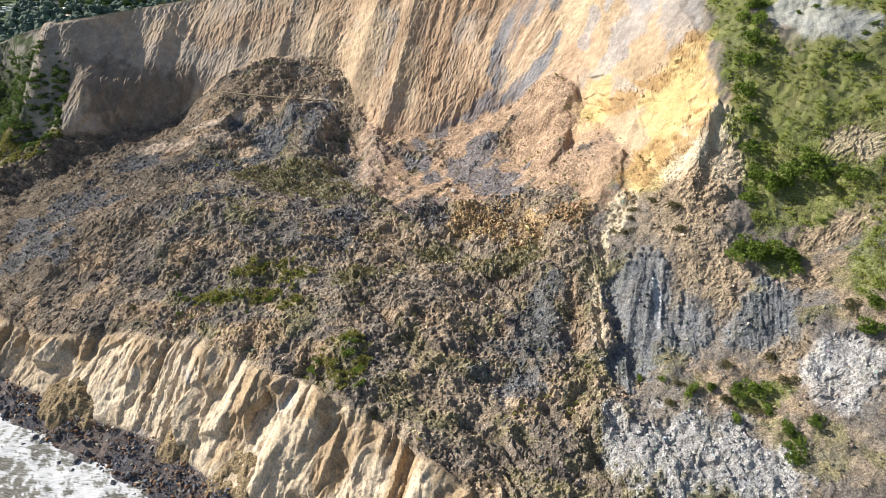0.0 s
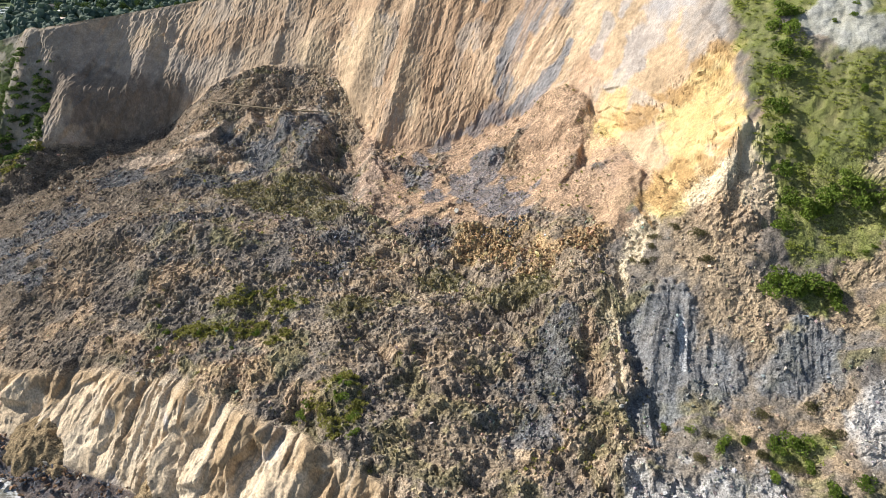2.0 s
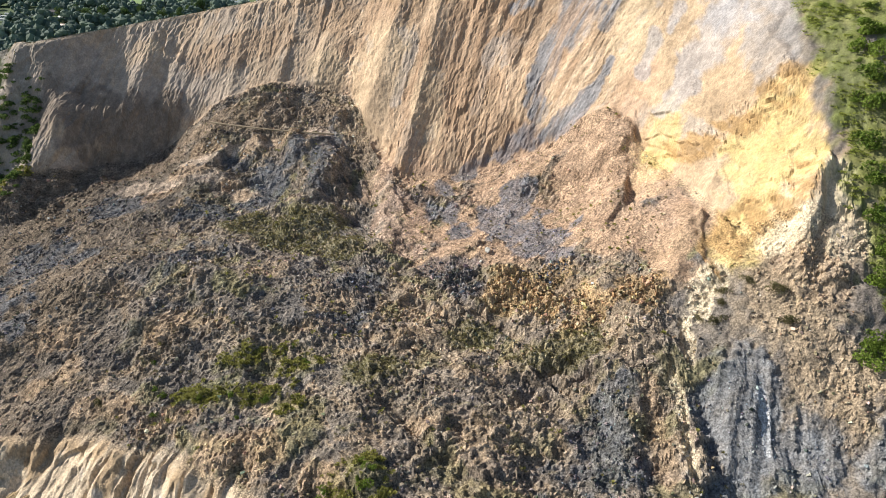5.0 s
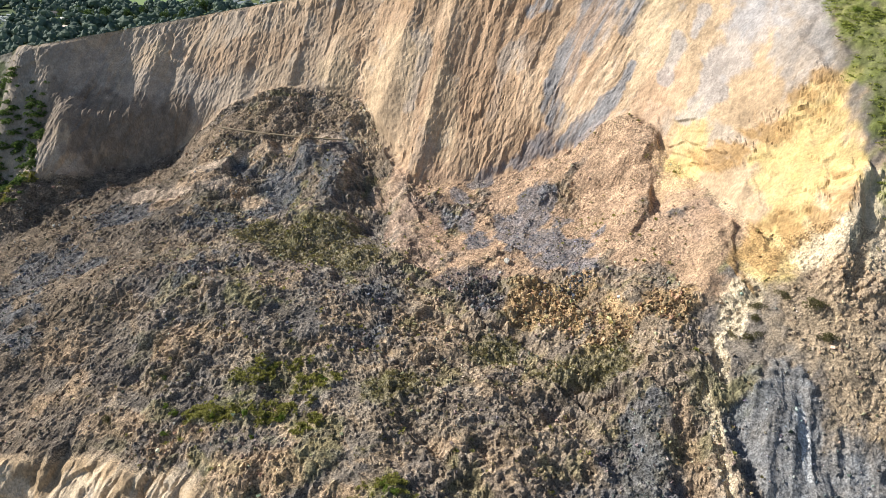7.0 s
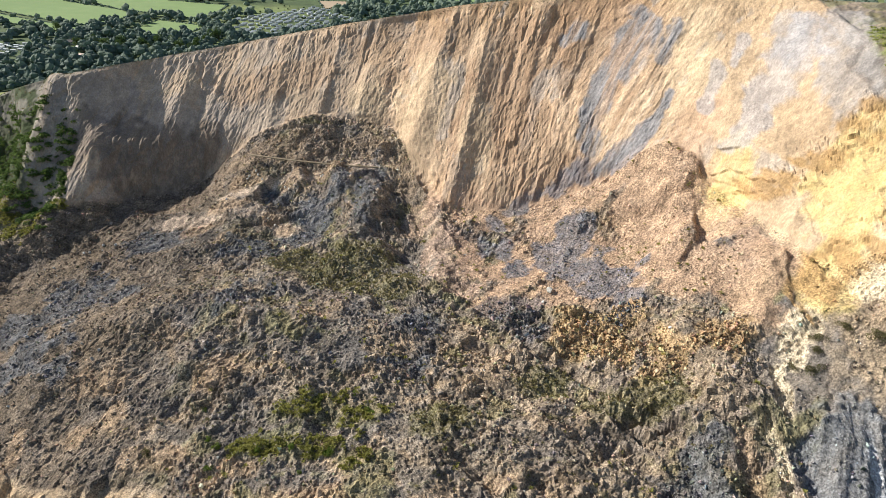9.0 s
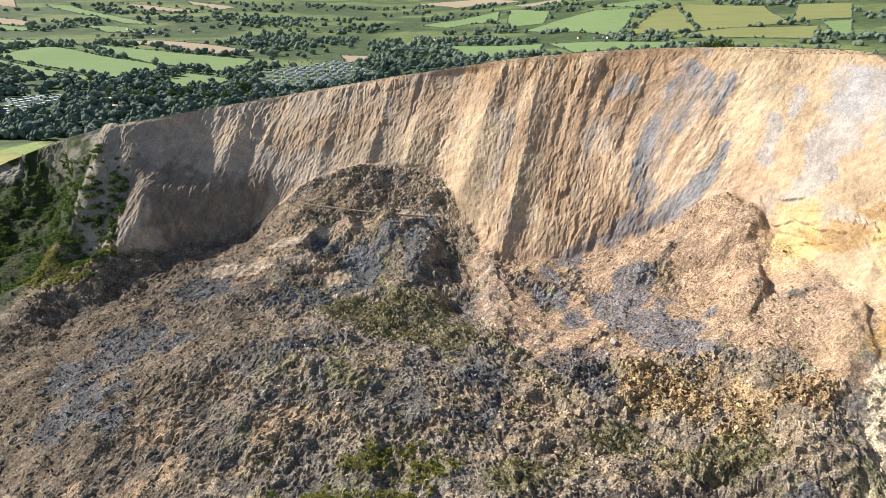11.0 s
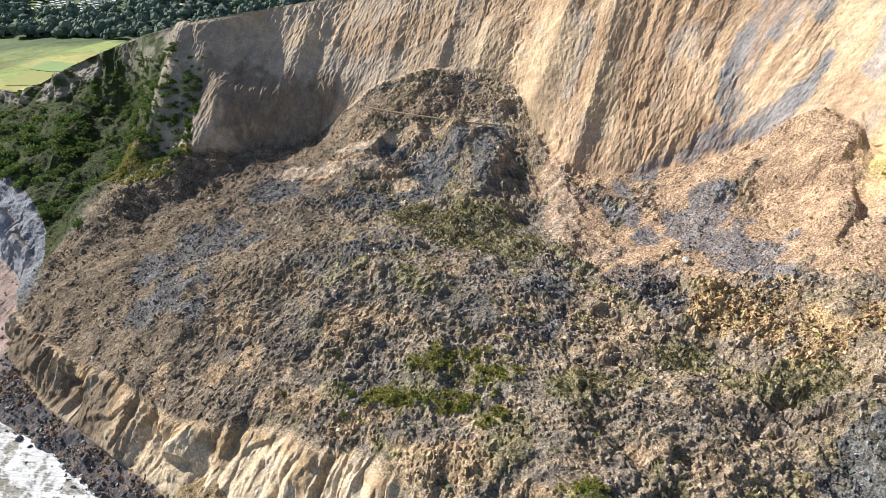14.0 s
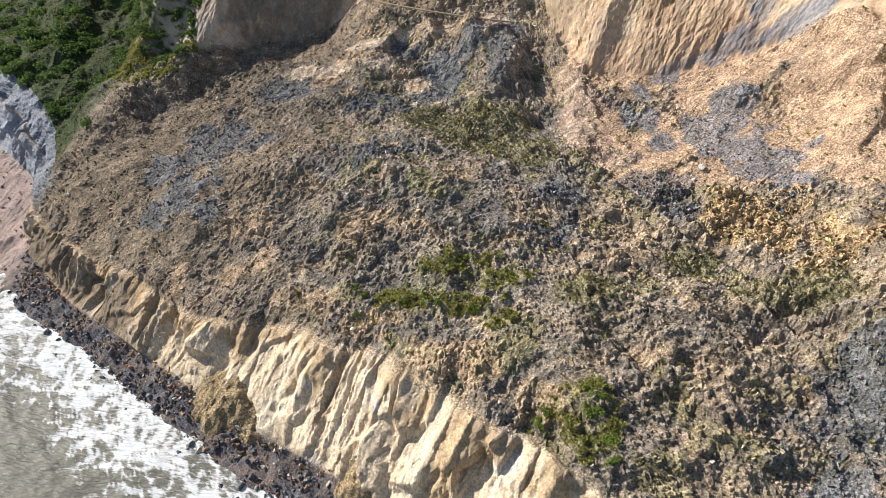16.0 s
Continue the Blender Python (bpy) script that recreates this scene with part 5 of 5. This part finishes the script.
# grass greens pushed towards blue, so the valley's haze sits in the colour
M_PASTURE_HAZED = plain("grazed pasture with haze tint", (0.17, 0.25, 0.10), (0.25, 0.33, 0.145), 0.03)
M_OLIVE = plain("dry hill pasture", (0.20, 0.22, 0.08), (0.30, 0.30, 0.12), 0.012)
M_STUBBLE = plain("ploughed and stubble field", (0.34, 0.26, 0.18), (0.46, 0.37, 0.26), 0.02)
PASTURES_WEST = [((-1212, 1867), (-605, 1637), (-573, 1421), (-823, 1532)), ((-1188, 1525), (-1216, 1758), (-754, 1486), (-731, 1275)),
                 ((-1213, 1464), (-1172, 1497), (-719, 1240), (-794, 1227)), ((-1106, 1328), (-971, 1250), (-972, 1208), (-1003, 1198)),
                 ((-657, 1205), (-662, 1396), (-535, 1319), (-547, 1205)), ((-1584, 1927), (-1368, 1999), (-1313, 1901), (-1395, 1693)),
                 ((-2524, 3716), (-2363, 3716), (-1292, 2537), (-1488, 2636)), ((-1588, 2492), (-1373, 2471), (-1248, 2324), (-1354, 2302)),
                 ((-1951, 2393), (-1620, 2346), (-1596, 2207), (-1802, 2205))]
PASTURES_EAST = [((111, 2483), (465, 3087), (658, 3072), (375, 2072)), ((-133, 2032), (145, 1989), (108, 1766), (-78, 1708)),
                 ((153, 1984), (583, 1852), (359, 1755), (204, 1760)), ((-294, 2741), (56, 3416), (29, 2892), (-174, 2653)),
                 ((60, 2642), (103, 3426), (279, 3164), (207, 2680)), ((490, 3249), (828, 3463), (845, 3297), (683, 3091)), ((1081, 2301), (1186, 2319), (985, 1931), (977, 2013))]
DRY_HILLS = [((408, 2098), (648, 2803), (867, 3220), (626, 2122)), ((890, 3251), (1206, 3067), (974, 2299), (639, 2134)),
             ((982, 2296), (1347, 3066), (1553, 3021), (1254, 2446)), ((483, 1997), (746, 2203), (1026, 2204), (854, 1877))]
STUBBLES = [((-1168, 1992), (-1067, 2097), (-641, 1795), (-703, 1703)), ((-2377, 2929), (-1842, 2597), (-1718, 2400), (-1984, 2434)),
            ((-3255, 4039), (-3121, 4294), (-2545, 3511), (-2775, 3573)), ((-2344, 4165), (-1456, 3391), (-1534, 3264), (-1847, 3556)),
            ((-407, 1743), (-325, 1730), (-322, 1620), (-367, 1611)), ((-2120, 4650), (-1406, 3716), (-1448, 3541), (-1810, 4048)),
            ((-462, 4558), (-60, 4705), (209, 4161), (-184, 3939)), ((131, 3705), (392, 3952), (419, 3740), (198, 3445))]


def back_height(x, y):
    """The height of the finished country behind the rim."""
    j = np.clip(np.searchsorted(FC, x), 1, len(FC) - 1)
    f = (x - FC[j - 1]) / (FC[j] - FC[j - 1])
    a, b = np.interp(y, BY[:, j - 1], BZ[:, j - 1]), np.interp(y, BY[:, j], BZ[:, j])
    return float(a * (1 - f) + b * f)


hedge_lines = []


def field(corners, mat, label, hedge=True, lift=0.9, name="field"):
    c = [np.array(p, float) for p in corners]
    n = 14
    u, w = np.meshgrid(np.linspace(0, 1, n), np.linspace(0, 1, n))
    px = (c[0][0] * (1 - u) + c[1][0] * u) * (1 - w) + (c[3][0] * (1 - u) + c[2][0] * u) * w
    py = (c[0][1] * (1 - u) + c[1][1] * u) * (1 - w) + (c[3][1] * (1 - u) + c[2][1] * u) * w
    pz = np.array([[back_height(a, b) for a, b in zip(ra, rb)] for ra, rb in zip(px, py)]) + lift
    if (px[0, 1] - px[0, 0]) * (py[1, 0] - py[0, 0]) - (py[0, 1] - py[0, 0]) * (px[1, 0] - px[0, 0]) < 0:
        px, py, pz = px[::-1], py[::-1], pz[::-1]
    tagged(grid_mesh(name, px, py, pz, None, mat, True), label, "field", kind="structure")
    if hedge:
        hedge_lines.extend(zip(c, c[1:] + c[:1]))


for some, mat, label in ((PASTURES_WEST, M_PASTURE_HAZED, "bright green hedged pasture in the valley"), (PASTURES_EAST, M_PASTURE_HAZED, "bright green pasture on the valley side"),
                         (DRY_HILLS, M_OLIVE, "dry olive pasture on a distant hill"), (STUBBLES, M_STUBBLE, "pale brown stubble field beyond the valley")):
    for corners in some:
        field(corners, mat, label)
field(((-455, 480), (-290, 412), (-318, 452), (-480, 536)), M_OLIVE, "yellow green clifftop field", False, 0.5)
field(((-484, 540), (-316, 456), (-350, 500), (-500, 580)), M_PASTURE_HAZED, "clifftop pasture with a hedge", False, 0.5)


# ---- woods and hedges ----
def lump(seed, fine=1):
    """A leafy clump: a rough many-sided ball broken up, one metre in radius."""
    rr = np.random.RandomState(seed)
    bm = bmesh.new()
    bmesh.ops.create_icosphere(bm, subdivisions=fine, radius=1.0)
    for v in bm.verts:
        v.co *= rr.uniform(0.6, 1.2) if fine == 1 else rr.uniform(0.78, 1.18)
        v.co.z = max(v.co.z * 0.9, -0.4)
    bm.verts.index_update()
    out = np.array([v.co[:] for v in bm.verts]), np.array([[v.index for v in f.verts] for f in bm.faces])
    bm.free()
    return out


LUMPS = [lump(s) for s in range(6)]


def crown_shape(seed):
    """A tree crown of several rough lobes, about one metre in radius."""
    rr = np.random.RandomState(seed)
    vs, fs, start = [], [], 0
    for k in range(6):
        v, f = LUMPS[rr.randint(6)]
        a = k * 1.05 + rr.rand()
        spot = np.array((0.55 * math.cos(a), 0.55 * math.sin(a), rr.uniform(-0.2, 0.35))) if k else np.array((0, 0, 0.5))
        vs.append(v * rr.uniform(0.4, 0.62) + spot), fs.append(f + start)
        start += len(v)
    return np.concatenate(vs), np.concatenate(fs)


CROWNS = [crown_shape(s) for s in range(8)]


def foliage_mass(name, places, sizes, label, mat, shapes=None):
    v, f, _ = strew(shapes or LUMPS, places, sizes, np.zeros((len(places), 3)), rng, 1.0, True)
    tagged(new(name, raw_mesh(name, v, f, mat)), label, "woodland", kind="stuff")


spots, sizes = [], []
for a, b in hedge_lines:
    d = np.linalg.norm(b - a)
    far = np.linalg.norm((a + b) / 2)
    for k in np.arange(0, d, 4.5 + far / 900):
        p = a + (b - a) * k / d + rng.normal(size=2) * 0.8
        s = rng.uniform(1.6, 2.8) * (1 + 1.6 * (rng.rand() < 0.05))
        spots.append((p[0], p[1], back_height(*p) + 0.5 * s)), sizes.append(s)
foliage_mass("hedgerows", np.array(spots), np.array(sizes), "dark green hedgerows between the fields", M_FARTREE_HAZED)


def inside(p, quad):
    sign = 0
    for (ax, ay), (bx, by) in zip(quad, quad[1:] + quad[:1]):
        side = (bx - ax) * (p[1] - ay) - (by - ay) * (p[0] - ax)
        if sign == 0:
            sign = 1 if side > 0 else -1
        elif side * sign < 0:
            return False
    return True


PARK_EAST = ((-520, 1400), (-391, 1640), (-257, 1443), (-400, 1160))
PARK_WEST = ((-830, 930), (-780, 1090), (-690, 1090), (-690, 850))
open_land = [tuple(q) for some in (PASTURES_WEST, PASTURES_EAST, DRY_HILLS, STUBBLES) for q in some] + [PARK_EAST, PARK_WEST]
spots, sizes = [], []
while len(spots) < 18000:
    d = 620 * (4400 / 620) ** rng.rand()
    a = rng.uniform(-0.86, 0.62)
    p = (-45 + d * math.sin(a), 60 + d * math.cos(a))
    thick = float(fbm(np.array(p[0] / 230), np.array(p[1] / 230), 3)) + 0.55 * (1 - float(step(1300, 2600, np.array(d)))) - 0.02 + 0.3 * (d < 1350)
    if rng.rand() > 0.015 + 4.5 * max(0, thick - 0.02) or any(inside(p, q) for q in open_land) or (p[0] < -235 and p[1] < 720):
        continue
    for k in range(rng.randint(2, 5)):
        s = rng.uniform(3.0, 6.0) * (1 + d / 6000)
        spots.append((p[0] + rng.normal() * 4, p[1] + rng.normal() * 4, 0)), sizes.append(s)
        x, y, _ = spots[-1]
        spots[-1] = (x, y, back_height(x, y) + rng.uniform(0.5, 1.4) * s)
spots, sizes = np.array(spots), np.array(sizes)
close = np.hypot(spots[:, 0] + 45, spots[:, 1] - 60) < 1500
foliage_mass("woodland", spots[~close], 1.35 * sizes[~close], "dark green woods and scattered trees in the valley", M_FARTREE_HAZED)
foliage_mass("valley_copse", spots[close][::3], 1.75 * sizes[close][::3], "dense leafy copses below the cliff top fields", M_FARTREE_HAZED, CROWNS)


# ---- trees that stand out ----
def make_tree(seed):
    ob = new("tree")
    rr = np.random.RandomState(seed)
    bm = bmesh.new()
    bmesh.ops.create_cone(bm, cap_ends=True, segments=8, radius1=0.06, radius2=0.025, depth=0.6, matrix=Matrix.Translation((0, 0, 0.28)))
    for n in range(6):
        a = n * 1.05 + rr.rand()
        tip = Vector((0.35 * math.cos(a), 0.35 * math.sin(a), 0.3 + 0.25 * rr.rand()))
        got = bmesh.ops.create_cone(bm, cap_ends=True, segments=5, radius1=0.022, radius2=0.008, depth=tip.length)["verts"]
        bmesh.ops.transform(bm, matrix=Matrix.Translation(Vector((0, 0, 0.35)) + tip / 2) @ tip.to_track_quat("Z", "Y").to_matrix().to_4x4(), verts=got)
    part("trunk", bm, M_BARK, ob)
    v, f = leaf_cloud(seed + 50, 1100, 0.13, 9, 1.0)
    v = v * np.array((0.62, 0.62, 0.72)) + np.array((0, 0, 0.28))
    crown = new("crown", raw_mesh("crown", v, f, M_TREE))
    crown.parent = ob
    return ob


TREES = [tagged(make_tree(s), "full leafy dark green tree", "tree", "valley trees") for s in (21, 22, 23)]
ROW = [(-770, 1219), (-560, 1030), (-545, 1018), (-530, 1040), (-510, 1066), (-490, 1050), (-470, 1040), (-443, 1034), (-450, 1100), (-450, 1152), (-525, 1090), (-600, 1050), (-640, 1060), (-575, 1012)]
for k, (x, y) in enumerate(ROW):
    plant(TREES, k, x, y, rng.uniform(13, 18), 0.0, back_height(x, y) - 0.3)
RIM_SHRUBS = [(52, 332, 5.0), (57, 330, 5.5), (62, 327, 4.4), (69, 323, 4.6), (74, 320, 4.2), (79, 317, 3.0), (92, 306, 3.2), (19, 351, 3.6), (24, 349, 4.0), (10, 353, 2.8), (30, 347, 2.4), (-2, 357, 2.0), (-22, 362, 1.4), (-40, 366, 1.2)]
for k, (x, y, s) in enumerate(RIM_SHRUBS):
    plant(TREES if s > 4 else GREEN_BUSHES, k, x, y, s * (1.6 if s > 4 else 1.0), 0.02, back_height(x, y))


# ---- caravans, houses and cars ----
def paint(name, colour, rough=0.5):
    m, nodes, links, bsdf = material(name, rough, 0.4)
    info = nodes.new("ShaderNodeObjectInfo")
    geo = nodes.new("ShaderNodeNewGeometry")
    grime = nodes.new("ShaderNodeTexNoise")
    grime.inputs["Scale"].default_value = 0.8
    links.new(geo.outputs["Position"], grime.inputs["Vector"])
    total = nodes.new("ShaderNodeMath")
    total.operation = "MULTIPLY_ADD"
    total.inputs[1].default_value = 0.35
    links.new(grime.outputs["Fac"], total.inputs[0])
    links.new(info.outputs["Random"], total.inputs[2])
    mix = nodes.new("ShaderNodeMix")
    mix.data_type = "RGBA"
    mix.inputs["A"].default_value = (*[0.72 * c for c in colour], 1)
    mix.inputs["B"].default_value = (*colour, 1)
    links.new(total.outputs["Value"], mix.inputs["Factor"])
    links.new(mix.outputs["Result"], bsdf.inputs["Base Color"])
    return m


M_CARAVAN = paint("cream caravan siding", (0.72, 0.72, 0.68))
M_CAR_ROOF = paint("grey green caravan roof", (0.42, 0.47, 0.48))
M_GLASS, nodes, links, bsdf = material("dark window glass", 0.08, 0.6)
bsdf.inputs["Base Color"].default_value = (0.03, 0.035, 0.04, 1)
M_WHITEWALL = paint("rendered house wall", (0.74, 0.70, 0.62))
M_SLATE = paint("slate roof", (0.20, 0.17, 0.16))
M_TILE = paint("red tile roof", (0.34, 0.15, 0.10))


def box(bm, x0, x1, y0, y1, z0, z1):
    v = [bm.verts.new(p) for p in ((x0, y0, z0), (x1, y0, z0), (x1, y1, z0), (x0, y1, z0), (x0, y0, z1), (x1, y0, z1), (x1, y1, z1), (x0, y1, z1))]
    for q in ((3, 2, 1, 0), (4, 5, 6, 7), (0, 1, 5, 4), (1, 2, 6, 5), (2, 3, 7, 6), (3, 0, 4, 7)):
        bm.faces.new([v[i] for i in q])
    return bm


def gable(bm, x0, x1, y0, y1, z0, z1):
    """A pitched roof with thick eaves; the ridge runs along x."""
    ym = (y0 + y1) / 2
    v = [bm.verts.new(p) for p in ((x0, y0, z0), (x1, y0, z0), (x1, y1, z0), (x0, y1, z0), (x0, ym, z1), (x1, ym, z1), (x0, y0, z0 - 0.15), (x1, y0, z0 - 0.15), (x1, y1, z0 - 0.15), (x0, y1, z0 - 0.15))]
    for q in ((0, 1, 5, 4), (2, 3, 4, 5), (1, 2, 5), (3, 0, 4), (6, 7, 1, 0), (7, 8, 2, 1), (8, 9, 3, 2), (9, 6, 0, 3), (9, 8, 7, 6)):
        bm.faces.new([v[i] for i in q])
    return bm


def make_caravan():
    ob = new("static_caravan")
    part("body", box(bmesh.new(), -5, 5, -1.8, 1.8, 0.4, 2.9), M_CARAVAN, ob)
    part("roof", gable(bmesh.new(), -5.2, 5.2, -2, 2, 3.0, 3.7), M_CAR_ROOF, ob)
    part("skirt", box(bmesh.new(), -4.8, 4.8, -1.7, 1.7, 0, 0.4), M_SLATE, ob)
    for x in (-3.2, 0.2, 3.4):
        part("window", box(bmesh.new(), x - 0.7, x + 0.7, -1.84, -1.8, 1.4, 2.4), M_GLASS, ob)
    return tagged(ob, "cream static caravan with a grey roof", "caravan", "caravans in the holiday park")


def make_house(tile, label):
    ob = new("house")
    part("wall", box(bmesh.new(), -6, 6, -4, 4, 0, 5.2), M_WHITEWALL, ob)
    roof = part("roof", gable(bmesh.new(), -6.4, 6.4, -4.5, 4.5, 5.3, 8.6), tile, ob)
    part("chimney", box(bmesh.new(), 4.6, 5.6, -0.5, 0.5, 7.2, 9.8), M_TILE, roof)
    for x in (-4, -1.2, 1.6, 4.2):
        for z in (0.9, 3.4):
            part("window", box(bmesh.new(), x - 0.5, x + 0.5, -4.06, -4.0, z, z + 1.3), M_GLASS, ob)
    return tagged(ob, label, "house", "village houses")


def stand(model, x, y, turn, size=1.0):
    m = Matrix.Translation((x, y, back_height(x, y))) @ pose(0, 0, 0, 0, 0, turn)
    if model.name not in used:
        used.add(model.name)
        model.matrix_basis = m
        return model
    return copy_thing(model, m)


caravan = make_caravan()
for quad, turn, gap_x, gap_y in ((PARK_EAST, 25, 15.5, 11.5), (PARK_WEST, -20, 17, 13)):
    xs, ys = [p[0] for p in quad], [p[1] for p in quad]
    for gx in np.arange(min(xs), max(xs), gap_x):
        for gy in np.arange(min(ys), max(ys), gap_y):
            p = (gx + rng.normal() * 1.2, gy + 0.35 * (gx - min(xs)) % gap_y + rng.normal() * 0.8)
            if inside(p, list(quad)) and rng.rand() < (0.6 if quad is PARK_EAST else 0.75):
                stand(caravan, p[0], p[1], turn + rng.normal() * 3 + (90 if rng.rand() < 0.08 else 0))
slate_house = make_house(M_SLATE, "white rendered house with a slate roof")
tile_house = make_house(M_TILE, "white rendered house with a red tile roof")
for k in range(46):
    t = rng.rand()
    if k < 24:
        x, y = -260 + 640 * t, 2240 - 240 * t + rng.normal() * 16
    elif k < 38:
        x, y = rng.uniform(-1330, -1000), rng.uniform(2140, 2380)
    else:
        x, y = rng.uniform(-690, -560), rng.uniform(870, 1110)
    stand(slate_house if k % 3 else tile_house, x, y, rng.uniform(-35, 35))
# park greenery between the caravans
spots, sizes = [], []
for k in range(240):
    quad = PARK_EAST if k < 150 else PARK_WEST
    x, y = rng.uniform(min(p[0] for p in quad), max(p[0] for p in quad)), rng.uniform(min(p[1] for p in quad), max(p[1] for p in quad))
    s = rng.uniform(1.2, 3.2)
    spots.append((x, y, back_height(x, y) + 0.6 * s)), sizes.append(s)
foliage_mass("park_trees", np.array(spots), np.array(sizes), "small trees and shrubs between caravans", M_TREE)
